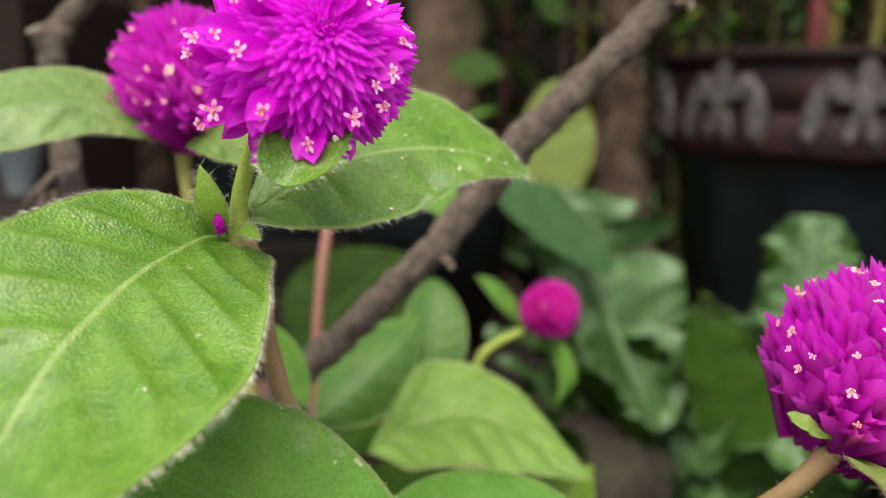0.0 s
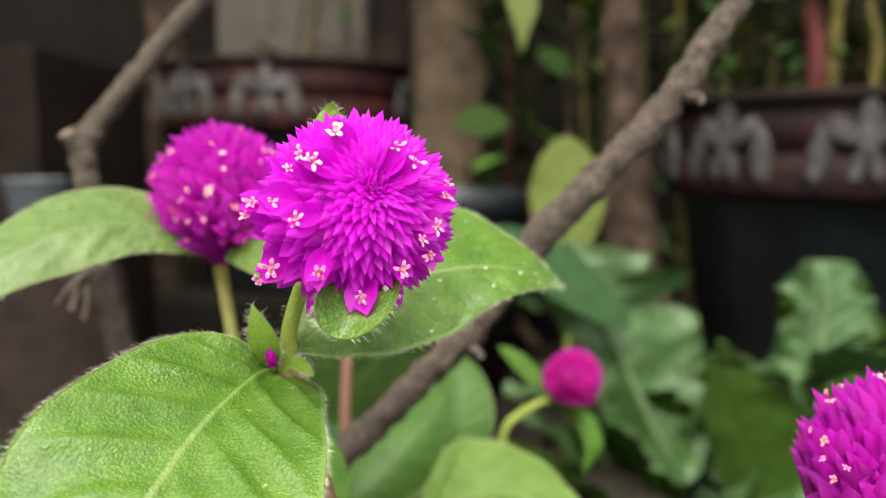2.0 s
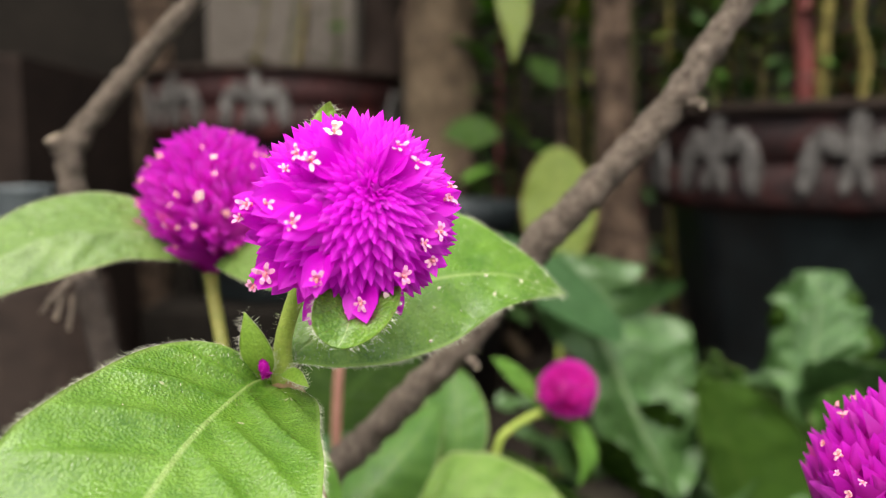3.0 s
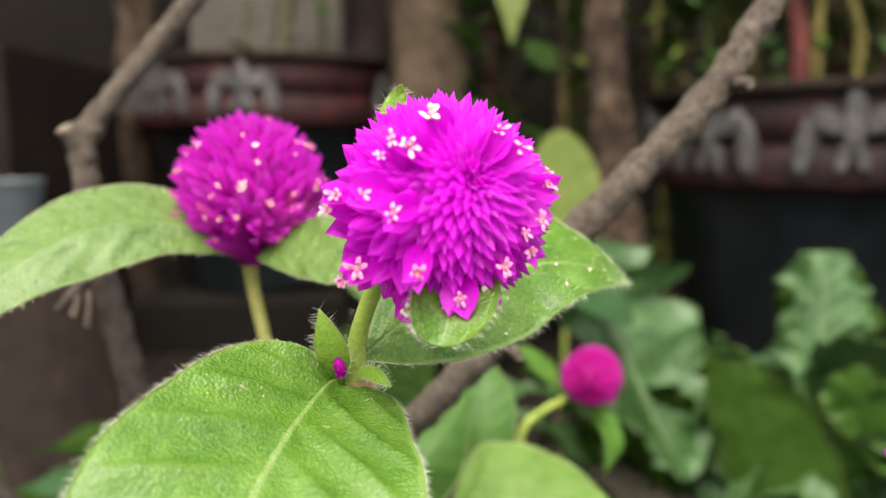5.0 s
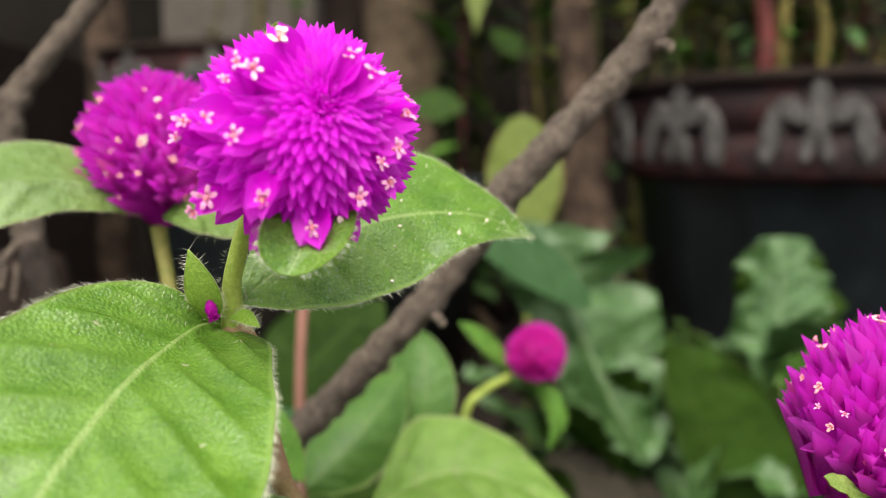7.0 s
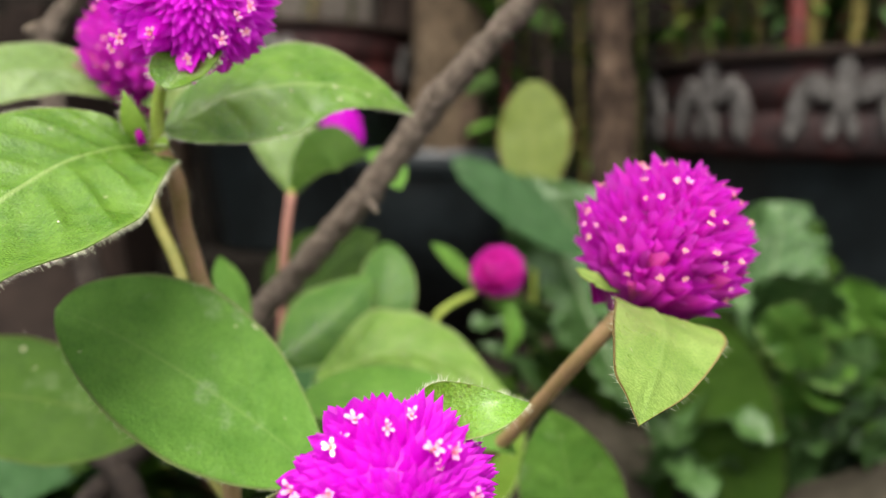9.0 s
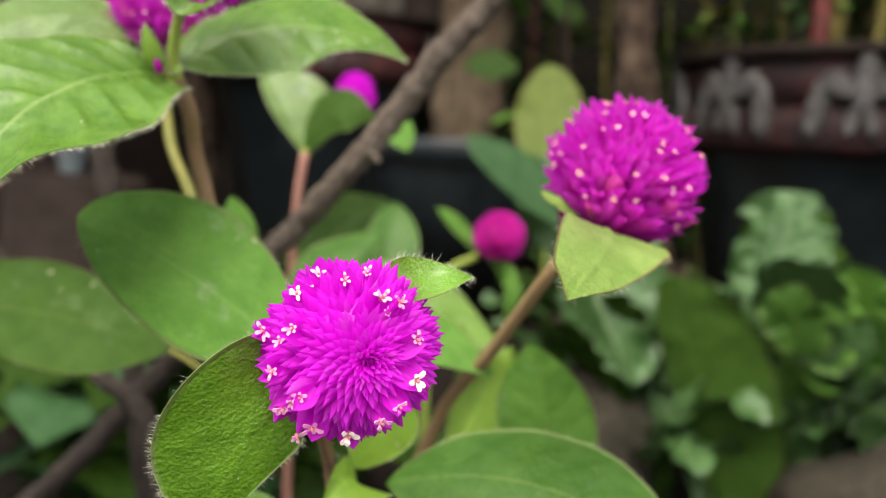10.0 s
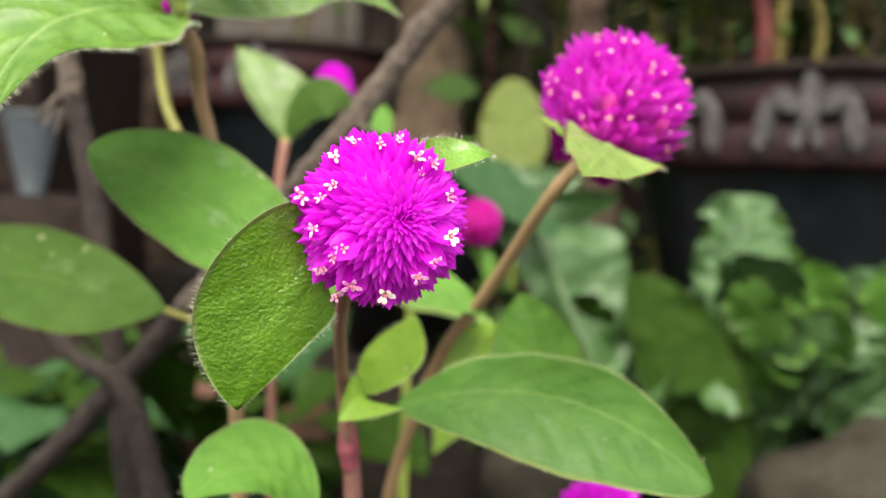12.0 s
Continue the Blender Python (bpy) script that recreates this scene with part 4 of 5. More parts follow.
def flower_pot(at, start, paint, worn=()):
    r, top, band = 0.208, 0.350, 0.098
    pot = root("flower_pot", at, "big black plastic pot with weathered red band and white relief", "flower pot", "banded pots")
    bm = bmesh.new()
    lathe(bm, [(0.0, 0.004), (0.13, 0.004), (0.135, 0.0), (0.14, 0.01), (0.186, top - band - 0.004), (0.19, top - band)], 96, 0.003, 24)
    b = part("body", bm, M_POT, pot)
    bm = bmesh.new()
    z = top - band
    lathe(bm, [(0.19, z - 0.006), (r - 0.002, z), (r, z + 0.006), (r, z + 0.036), (r - 0.005, z + 0.040), (r - 0.005, z + 0.044), (r, z + 0.048), (r, z + 0.076), (r - 0.004, z + 0.080), (r - 0.004, top - 0.010)], 96)
    part("band", bm, paint, pot, "weathered dark red painted band")
    bm = bmesh.new()
    lathe(bm, [(r - 0.004, top - 0.010), (r + 0.006, top - 0.008), (r + 0.007, top), (r - 0.004, top + 0.003), (r - 0.016, top - 0.002), (r - 0.018, top - 0.035), (0.0, top - 0.036)], 96)
    part("rim", bm, M_WOOD, pot)
    for k in (n for n in range(10) if n not in worn):
        bm = bmesh.new()
        ornament(bm, r, z + 0.004, 0.092, radians(start + 36 * k))
        part("ornament", bm, M_WHITE, pot, "worn white relief", smooth=False)
    return pot


flower_pot((0.45, 0.90, 0.0), -24, M_BAND)
flower_pot((-0.27, 1.32, 0.075), -35, M_BAND_RED, (2,))


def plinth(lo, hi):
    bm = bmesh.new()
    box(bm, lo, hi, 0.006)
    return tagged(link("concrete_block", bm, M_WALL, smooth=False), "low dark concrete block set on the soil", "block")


plinth((-0.45, 1.14, 0.0), (-0.09, 1.5, 0.075))


def planter(at, size):
    p = root("planter", at, "dark brown weathered wooden planter box", "planter")
    w, d, h = size
    for k in range(4):
        bm = bmesh.new()
        box(bm, (-w / 2, -d / 2, k * h / 4 + 0.002), (w / 2, -d / 2 + 0.02, (k + 1) * h / 4 - 0.002), 0.003)
        part("board", bm, M_WOOD, p, smooth=False)
    for s in (-1, 1):
        bm = bmesh.new()
        box(bm, (s * w / 2 - 0.02, -d / 2 - 0.012, 0), (s * w / 2 + 0.02, d / 2, h + 0.01), 0.003)
        part("side", bm, M_WOOD, p, smooth=False)
    bm = bmesh.new()
    box(bm, (-w / 2 + 0.02, -d / 2 + 0.02, 0.0), (w / 2 - 0.02, d / 2, h - 0.03), 0.003)
    part("soil_fill", bm, M_SOIL, p, smooth=False)
    return p


planter((-0.72, 1.05, 0.0), (0.46, 0.3, 0.40))


def trunk(pts, radii, label, mat=None, name="tree_trunk", seed=0):
    """A bark-covered stem with a flaring foot of roots and loose strips of bark."""
    r = random.Random(seed)
    foot = Vector(pts[0])
    t = root(name, tuple(foot), label, "trunk")
    bm = bmesh.new()
    tube(bm, [Vector(p) - foot for p in pts], radii, 16, 10, 0.3, seed, freq=22)
    part("bole", bm, mat or M_TRUNK, t)
    for k in range(7):
        a = 6.283 * k / 7 + r.uniform(-0.3, 0.3)
        d = Vector((math.cos(a), math.sin(a), 0))
        w, h = radii[0], r.uniform(1.6, 3.4) * radii[0]
        bm = bmesh.new()
        tube(bm, [d * w * 2.1 - Vector((0, 0, 0.004)), d * w * 1.35 + Vector((0, 0, h * 0.3)), d * w * 0.8 + Vector((0, 0, h))], [w * 0.16, w * 0.24, w * 0.10], 8, 5, 0.3, seed + k, freq=40)
        part("root", bm, mat or M_TRUNK, t)
    for k in range(9):
        a, u = r.uniform(0, 6.283), r.uniform(0.15, 0.8)
        seg = u * (len(pts) - 1)
        n = int(seg)
        c = Vector(pts[n]).lerp(Vector(pts[n + 1]), seg - n) - foot
        w = radii[n] + (radii[n + 1] - radii[n]) * (seg - n)
        d = Vector((math.cos(a), math.sin(a), 0))
        bm = bmesh.new()
        h = r.uniform(0.03, 0.07)
        tube(bm, [c + d * w * 0.9 - Vector((0, 0, h)), c + d * w * 1.02, c + d * w * 0.92 + Vector((0, 0, h))], [w * 0.12, w * r.uniform(0.2, 0.34), w * 0.1], 7, 4, 0.4, seed + 20 + k, freq=60)
        part("bark_strip", bm, M_TRUNK if k % 2 else (mat or M_TRUNK), t)
    return t


trunk([(-0.02, 1.15, 0.0), (-0.012, 1.15, 0.3), (-0.005, 1.14, 0.6), (0.0, 1.14, 1.0)], [0.07, 0.052, 0.046, 0.042], "pale tan tree trunk standing behind the pots", M_TAN)
trunk([(0.215, 0.86, 0.0), (0.197, 0.86, 0.16), (0.183, 0.86, 0.3), (0.175, 0.86, 0.5), (0.17, 0.86, 0.9)], [0.046, 0.032, 0.022, 0.019, 0.017], "thin brown trunk with flaring fibrous foot", M_TRUNK, seed=3)

# ---- dry twigs ----
def twig(name, pts, radii, label, seed, extras=(), bark=None, shaded=0):
    bark = bark or M_BARK
    t = root(name, (pts[-1][0] * MM, pts[-1][1] * MM, pts[-1][2] * MM), label, "twig")
    last = shaded + 1 if shaded else len(pts)
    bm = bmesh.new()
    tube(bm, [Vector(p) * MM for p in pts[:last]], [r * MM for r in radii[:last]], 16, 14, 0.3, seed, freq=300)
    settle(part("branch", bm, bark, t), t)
    # from this point down the leaf canopy's shade is put into the bark colour
    if shaded:
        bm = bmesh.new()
        tube(bm, [Vector(p) * MM for p in pts[shaded:]], [r * MM for r in radii[shaded:]], 16, 14, 0.3, seed, freq=300)
        settle(part("branch_foot", bm, M_BARK_SHADED, t, "lower wood coloured dark for leaf shade"), t)
    for p, q, r in extras:
        bm = bmesh.new()
        a, b = Vector(p) * MM, Vector(q) * MM
        tube(bm, [a, (a + b) / 2 + Vector((0.0003, 0, 0.0004)), b], [r * MM, r * 0.85 * MM, r * 0.9 * MM], 10, 4, 0.35, seed + 5, freq=500)
        settle(part("knot", bm, bark, t), t)
        bm = bmesh.new()
        d = (b - a).normalized()
        tube(bm, [b - d * 0.0004, b + d * 0.0005], [r * 0.85 * MM, r * 0.6 * MM], 10, 2, 0.3, seed + 9, freq=700)
        settle(part("broken_end", bm, M_CUT, t, "pale broken wood"), t)
    return t

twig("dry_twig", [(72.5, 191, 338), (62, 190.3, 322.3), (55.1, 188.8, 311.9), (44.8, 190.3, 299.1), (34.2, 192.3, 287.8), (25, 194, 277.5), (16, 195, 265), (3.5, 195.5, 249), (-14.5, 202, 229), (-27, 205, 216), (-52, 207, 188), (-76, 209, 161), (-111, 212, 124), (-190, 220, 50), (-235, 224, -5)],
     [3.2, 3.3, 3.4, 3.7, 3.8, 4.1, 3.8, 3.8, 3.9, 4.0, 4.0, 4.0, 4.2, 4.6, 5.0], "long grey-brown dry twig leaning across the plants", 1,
     [((56.3, 187, 310), (59.8, 185.8, 309.4), 1.5), ((8, 190, 250), (10, 188.5, 248.5), 1.2)], shaded=10)
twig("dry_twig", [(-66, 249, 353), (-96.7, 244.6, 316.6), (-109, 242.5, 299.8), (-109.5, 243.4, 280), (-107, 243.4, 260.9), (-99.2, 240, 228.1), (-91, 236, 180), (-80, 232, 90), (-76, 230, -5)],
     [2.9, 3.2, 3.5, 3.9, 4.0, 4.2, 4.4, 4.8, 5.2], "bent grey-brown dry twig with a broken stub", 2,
     [((-109.5, 243, 294), (-113.5, 240, 303), 3.2), ((-109, 241, 262), (-116, 238, 254), 1.2), ((-113, 240, 257), (-113, 236, 250), 0.9), ((-112, 240, 258), (-119, 239, 251), 0.8), ((-110, 240, 256), (-109, 235, 247), 0.7)], shaded=4)
# low twig, wholly in the bark with shade in its colour
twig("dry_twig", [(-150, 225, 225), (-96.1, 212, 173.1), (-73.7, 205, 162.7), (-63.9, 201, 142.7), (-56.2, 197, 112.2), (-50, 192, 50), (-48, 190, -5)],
     [2.4, 3.0, 3.6, 4.0, 4.3, 4.6, 5.0], "bent brown dry twig low among the leaves", 3, (), M_BARK_SHADED)

# ---- globe amaranth with two heads ----
plant = root("globe_amaranth", (-0.008, 0.115, 0.0), "globe amaranth with two magenta flower heads and downy green leaves", "flower", "globe amaranths")
stem(plant, [(-10, 124, -3), (-9, 124, 120), (-12, 123, 222), (-16, 123, 241), (-18, 121, 252), (-17.5, 117, 260), (-20.5, 117, 266)], [2.2, 2.0, 1.7, 1.6, 1.6, 1.7, 1.9], M_STEM_RED, label="brownish red lower stem", seed=1, hairs=300)
stem(plant, [(-20.5, 117, 265), (-19.8, 114.7, 272.5), (-16.5, 111.5, 281), (-13, 108, 287)], [1.7, 1.2, 1.1, 1.2], M_STEM_GREEN, seed=2, hairs=260)
stem(plant, [(-9, 124, 140), (-14.5, 131, 205), (-29, 148, 236), (-38.5, 156, 251), (-45, 167, 267), (-46.6, 168.5, 277)], [1.5, 1.5, 1.45, 1.4, 1.45, 1.9], M_STEM_OLIVE, seed=3, hairs=120)
open_head(plant, (-8.0, 104.5, 291.0), (0.34, -0.87, 0.36), 12.0, 11, F1_SPOTS, (-0.85, -0.1, -0.55), 0.26)
flower_head(plant, (-45.8, 170.3, 289.3), (-0.06, -0.22, 1), 15.0, 12, bracts=BRACTS_RIPE, florets=80, belt=(0.4, 2.45), floret_size=0.056, rise=1.15, crown=0.66, count=290, old=0.3, bract_len=0.85, ragged=0.14, cup=1.0)
stem(plant, [(-19.6, 117, 262), (-20.4, 117, 265), (-20.3, 116.4, 268)], [1.6, 1.8, 1.6], M_STEM_GREEN, "stem_node", "swollen green node", seed=16)
leaf(plant, L1, M_LEAF, "leaf", "broad downy green leaf with pale midrib", quilt=1.2, wave=0.4, hairs=2400, down=6500, specks=5, seed=1, nu=90, nv=20, blunt=1.0, shift=1.1, veins=8)
leaf(plant, LR, M_LEAF, "leaf", "pointed downy green leaf", quilt=0.8, wave=0.3, hairs=900, down=800, specks=11, seed=2, nu=60, nv=14, blunt=0.8)
leaf(plant, LB, M_LEAF_MOTTLED, "leaf", "pale green drooping leaf", quilt=0.4, hairs=260, seed=3)
leaf(plant, LB2, M_LEAF_MOTTLED, "leaf", "", quilt=0.3, hairs=120, seed=4)
leaf(plant, S1, M_LEAF, "sepal_leaf", "small rounded green leaf under the flower head", quilt=0.1, wave=0.1, hairs=200, seed=5, blunt=0.55, shift=0.8)
leaf(plant, S1b, M_LEAF_FRESH, "sepal_leaf", "", quilt=0.2, wave=0.1, hairs=160, seed=6)
leaf(plant, B1, M_LEAF_FRESH, "bud_leaf", "", quilt=0.02, wave=0.05, hairs=160, seed=7, nu=20, nv=5, blunt=0.9)
leaf(plant, B2, M_LEAF_FRESH, "bud_leaf", "", quilt=0.1, wave=0.05, hairs=120, seed=8, nu=20, nv=5, blunt=0.9)
flower_head(plant, (-22.2, 112.8, 268.6), (-0.15, -0.25, 1), 1.0, 13, bracts=BRACTS_RIPE, count=20, florets=0, squash=1.7, shut=0.6, bract_len=1.3)
leaf(plant, LM, M_LEAF_DEEP, "leaf", "broad dull green leaf with pale rubbed spots", quilt=0.4, wave=0.2, hairs=160, seed=9, blunt=0.62)
leaf(plant, LF, M_LEAF_FOREST, "leaf", "", quilt=0.4, wave=0.3, hairs=60, seed=10)
leaf(plant, Q4, M_LEAF_DEEP, "leaf", "", quilt=0.3, wave=0.2, seed=11)
stem(plant, [(12.7, 98.9, 212.1), (8, 105, 205), (-6, 114, 196), (-9, 115, 185)], [0.9, 1.0, 1.1, 1.3], M_STEM_GREEN, "leaf_stalk", seed=14)
stem(plant, [(-38.1, 153.3, 197.4), (-25, 142, 196), (-10, 125, 190)], [0.9, 1.0, 1.2], M_STEM_OLIVE, "leaf_stalk", seed=15)

# ---- globe amaranth facing the path ----
plant = root("globe_amaranth", (0.021, 0.103, 0.0), "globe amaranth with one magenta head turned to the front", "flower", "globe amaranths")
stem(plant, [(21, 103, -3), (20, 103, 120), (19.9, 102, 167.6), (18.8, 101.2, 182)], [2.4, 2.2, 1.9, 1.8], M_STEM_PINK, label="reddish lower stem", seed=21)
stem(plant, [(18.8, 101.2, 181), (18.3, 95, 195.4), (20.5, 77, 212), (24.5, 66, 225)], [1.7, 1.2, 1.15, 1.4], M_STEM_PINK, seed=22, hairs=200)
stem(plant, [(19.3, 101.6, 176), (18.9, 101.3, 180.5), (18.7, 100.5, 185)], [1.9, 2.35, 1.8], M_NODE, "stem_node", "magenta tinted swollen node", seed=29)
open_head(plant, (29.3, 57.5, 229.4), (0.44, -0.89, 0.09), 11.6, 23, F3_SPOTS, (-0.9, -0.1, -0.1), 0.10)
leaf(plant, F3L, M_LEAF_GLOSS, "sepal_leaf", "glossy green leaf under the flower head", quilt=0.05, wave=0.08, hairs=420, down=2500, seed=24, nu=50, nv=12, blunt=0.8, shift=0.92)
leaf(plant, F3S, M_LEAF_GLOSS, "sepal_leaf", "", quilt=0.03, wave=0.06, hairs=260, seed=25, blunt=1.0, shift=0.75)
leaf(plant, RB, M_LEAF_SMOOTH, "leaf", "long smooth green leaf", quilt=0.4, wave=0.3, hairs=200, seed=26, nu=56, nv=12, blunt=0.66)
leaf(plant, SP1, M_LEAF_FRESH, "young_leaf", "fresh light green young leaf", quilt=0.05, wave=0.1, hairs=60, seed=27)
leaf(plant, SP2, M_LEAF_FRESH, "young_leaf", "", quilt=0.05, wave=0.1, hairs=60, seed=28)
leaf(plant, LU, M_LEAF_DEEP, "leaf", "", quilt=0.4, wave=0.3, hairs=60, seed=29)
leaf(plant, LD, M_LEAF_DEEP, "leaf", "", quilt=0.4, wave=0.3, hairs=60, seed=30)

# ---- globe amaranth with the tall leaning head ----
plant = root("globe_amaranth", (0.012, 0.185, 0.0), "globe amaranth with one magenta head on a leaning stem", "flower", "globe amaranths")
stem(plant, [(12, 185, -3), (18, 178, 120), (33, 155, 181), (46.5, 133.4, 207.8), (51.9, 124, 218.8), (58.9, 112.5, 232.7), (65, 112, 240)], [2.0, 1.9, 1.7, 1.6, 1.5, 1.5, 1.8], M_STEM_RED, seed=31, hairs=200)
flower_head(plant, (71.3, 114.6, 251.7), (0.30, -0.22, 0.93), 15.6, 32, bracts=BRACTS_RIPE, florets=60, belt=(0.3, 2.0), floret_size=0.056, rise=1.15, crown=0.64, count=290, old=0.16, bract_len=0.85, ragged=0.15, squash=0.9, cup=1.0)
leaf(plant, F4B, M_LEAF_RIM, "sepal_leaf", "light green folded leaf under the flower head", quilt=0.35, veins=4, wave=0.35, hairs=120, seed=33, blunt=0.45, shift=0.83, nv=12)
leaf(plant, F4C, M_LEAF_RIM, "sepal_leaf", "", quilt=0.1, wave=0.2, seed=38, nu=20, nv=5)
leaf(plant, LS, M_LEAF_DEEP, "leaf", "", quilt=0.4, wave=0.2, hairs=60, seed=34)
leaf(plant, LT, M_LEAF_FRESH, "leaf", "fresh green upright leaf", quilt=0.3, wave=0.3, hairs=60, seed=39)
leaf(plant, LY, M_LEAF_PALE, "leaf", "yellowish green leaf with raised veins", quilt=1.8, wave=0.7, hairs=60, seed=35, veins=6)

flower_head(plant, (76, 133, 152), (-0.1, -0.6, 0.8), 11.5, 36, florets=12, belt=(1.0, 1.6))
stem(plant, [(18, 178, 110), (45, 155, 118), (72, 137, 145)], [1.5, 1.4, 1.6], M_STEM_GREEN, seed=37)

# ---- small pink globe amaranth ----
plant = root("globe_amaranth", (0.018, 0.282, 0.0), "globe amaranth with one small pink head", "flower", "globe amaranths")
stem(plant, [(18, 282, -3), (18, 282, 100), (18.6, 282.3, 167.3), (21.3, 282.5, 193.3), (27.5, 284.4, 200.8), (38, 285, 206.4)], [1.9, 1.8, 1.6, 1.5, 1.4, 1.5], M_STEM_GREEN, seed=41)
flower_head(plant, (46.7, 282.7, 215.6), (0.30, -0.15, 0.9), 10.9, 42, bracts=BRACTS_PINK, count=150, florets=6, belt=(0.6, 1.6), floret_size=0.05, shut=0.3, squash=1.0, bract_len=0.8, crown=0.7)
leaf(plant, D1, M_LEAF_DEEP, "sepal_leaf", "", quilt=0.2, seed=43)
leaf(plant, D2, M_LEAF_DEEP, "sepal_leaf", "", quilt=0.2, seed=44)
leaf(plant, Q1, M_LEAF_SMOOTH, "leaf", "", quilt=0.4, seed=45, blunt=0.6)
leaf(plant, Q2, M_LEAF_SMOOTH, "leaf", "", quilt=0.4, seed=46)
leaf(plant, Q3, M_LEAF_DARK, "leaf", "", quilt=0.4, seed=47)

# ---- budding globe amaranth ----
plant = root("globe_amaranth", (-0.032, 0.25, 0.0), "budding globe amaranth on a thin pink stem", "flower", "globe amaranths")
stem(plant, [(-34, 250, -3), (-33, 250, 100), (-33, 252, 190), (-32.1, 254.2, 225.6), (-30.5, 259.4, 246.7)], [1.9, 1.8, 1.7, 1.6, 1.8], M_STEM_PINK, seed=51)
stem(plant, [(-30.5, 259.4, 246.7), (-26, 266, 256), (-20, 274, 262)], [1.4, 1.2, 1.2], M_STEM_GREEN, seed=52)
flower_head(plant, (-15, 277, 269.5), (0.1, -0.1, 1), 9.0, 53, count=120, florets=0, shut=0.5, squash=1.2)
leaf(plant, E1, M_LEAF_MOTTLED, "leaf", "", quilt=0.3, seed=54)
leaf(plant, E2, M_LEAF_FOREST, "leaf", "", quilt=0.3, seed=55)
leaf(plant, E3, M_LEAF_DEEP, "leaf", "", quilt=0.3, seed=56)

# ---- lobed leafy plants behind ----
plant = root("leafy_plant", (0.16, 0.47, 0.0), "low leafy plant with dark lobed ruffled leaves", "plant", "lobed plants")
for k, (spec, mat) in enumerate(((G1, M_LEAF_LOBED), (G3, M_LEAF_FOREST), (G5, M_LEAF_LOBED), (LN, M_LEAF_SHEEN))):
    lob = 0 if k in (1, 3) else 5
    leaf(plant, spec, mat, "leaf", "", lobes=lob, lobe_depth=0.45 if k else 0.6, quilt=3.0 if lob else 0.5, wave=6.0 if lob else 1.0, crumple=0.35 if lob else 0.1, seed=60 + k, nu=60, nv=9, thick=0.5, blunt=0.6)
plant2 = root("leafy_plant", (0.23, 0.48, 0.0), "low leafy plant with pale-dusted lobed leaves", "plant", "lobed plants")
for k, (spec, mat) in enumerate(((G2, M_LEAF_LOBED), (G6, M_LEAF_DARK), (G7, M_LEAF_LOBED))):
    leaf(plant2, spec, mat, "leaf", "", lobes=3, lobe_depth=0.35, quilt=3.0, wave=5.0, crumple=0.35, seed=70 + k, nu=60, nv=9, thick=0.5, blunt=0.45)
rng = random.Random(17)
for k in range(34):
    b = Vector((rng.uniform(215, 335), rng.uniform(415, 490), rng.uniform(75, 150)))
    a = rng.uniform(-0.4, 2.6)
    ln = rng.uniform(38, 68)
    t = b + Vector((math.cos(a) * 0.9, -0.45 + rng.uniform(-0.3, 0.4), 0.25 + 0.5 * math.sin(a))) * ln
    s = Vector((-math.sin(a), rng.uniform(-0.3, 0.3), math.cos(a) + 0.2)).normalized() * ln * rng.uniform(0.26, 0.4)
    m = (b + t) / 2 + Vector((0, -4, 6))
    leaf(plant2, (b, m, t, m - s, m + s), (M_LEAF_LOBED, M_LEAF_DEEP, M_LEAF_SMOOTH, M_LEAF_DEEP, M_LEAF_LOBED)[k % 5], "leaf", "", lobes=3, lobe_depth=0.4, quilt=1.2, wave=2.0, crumple=0.22, seed=200 + k, nu=36, nv=6, thick=0.4, blunt=0.5)
rng = random.Random(7)
for p, (cx, cy) in ((plant, (160, 470)), (plant2, (260, 480))):
    for k in range(46):
        a = rng.uniform(0, 6.283)
        rad, h = rng.uniform(45, 110), rng.uniform(20, 120)
        b = Vector((cx + rng.uniform(-45, 45), cy + rng.uniform(-35, 45), rng.uniform(5, 60)))
        d = Vector((math.cos(a), 0.7 * math.sin(a) + 0.1, 0))
        s = Vector((-d.y, d.x, 0)).normalized() * rng.uniform(13, 26)
        t = b + d * rad + Vector((0, 0, h))
        m = (b + t) / 2 + Vector((0, 0, rng.uniform(10, 35)))
        leaf(p, (b, m, t, m - s + Vector((0, 0, 8)), m + s + Vector((0, 0, 8))), M_LEAF_LOBED if k % 3 else (M_LEAF_DARK if p is plant else M_LEAF_SMOOTH), "leaf", "", lobes=4, lobe_depth=0.7, quilt=2.0, wave=3.0, crumple=0.35, seed=80 + k, nu=36, nv=6, blunt=0.6)
    stem(p, [(cx, cy, -5), (cx + 3, cy, 30), (cx, cy, 60)], [6, 5, 3], M_STEM_GREEN, seed=90)

rng = random.Random(21)
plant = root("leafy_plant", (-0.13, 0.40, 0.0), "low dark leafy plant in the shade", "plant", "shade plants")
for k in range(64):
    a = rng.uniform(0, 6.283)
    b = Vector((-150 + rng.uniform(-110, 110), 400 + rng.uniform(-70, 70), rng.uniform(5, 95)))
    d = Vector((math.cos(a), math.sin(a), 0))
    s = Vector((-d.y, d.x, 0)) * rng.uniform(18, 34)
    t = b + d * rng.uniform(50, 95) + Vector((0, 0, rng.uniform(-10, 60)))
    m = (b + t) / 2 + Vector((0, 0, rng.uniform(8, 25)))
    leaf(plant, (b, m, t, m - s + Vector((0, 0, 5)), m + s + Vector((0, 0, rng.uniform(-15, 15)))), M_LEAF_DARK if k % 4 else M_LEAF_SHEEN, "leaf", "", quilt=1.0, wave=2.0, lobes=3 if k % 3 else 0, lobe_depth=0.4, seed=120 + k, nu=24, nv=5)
stem(plant, [(-150, 420, -3), (-148, 420, 50), (-140, 410, 100)], [5, 4, 2.5], M_STEM_GREEN, seed=91)

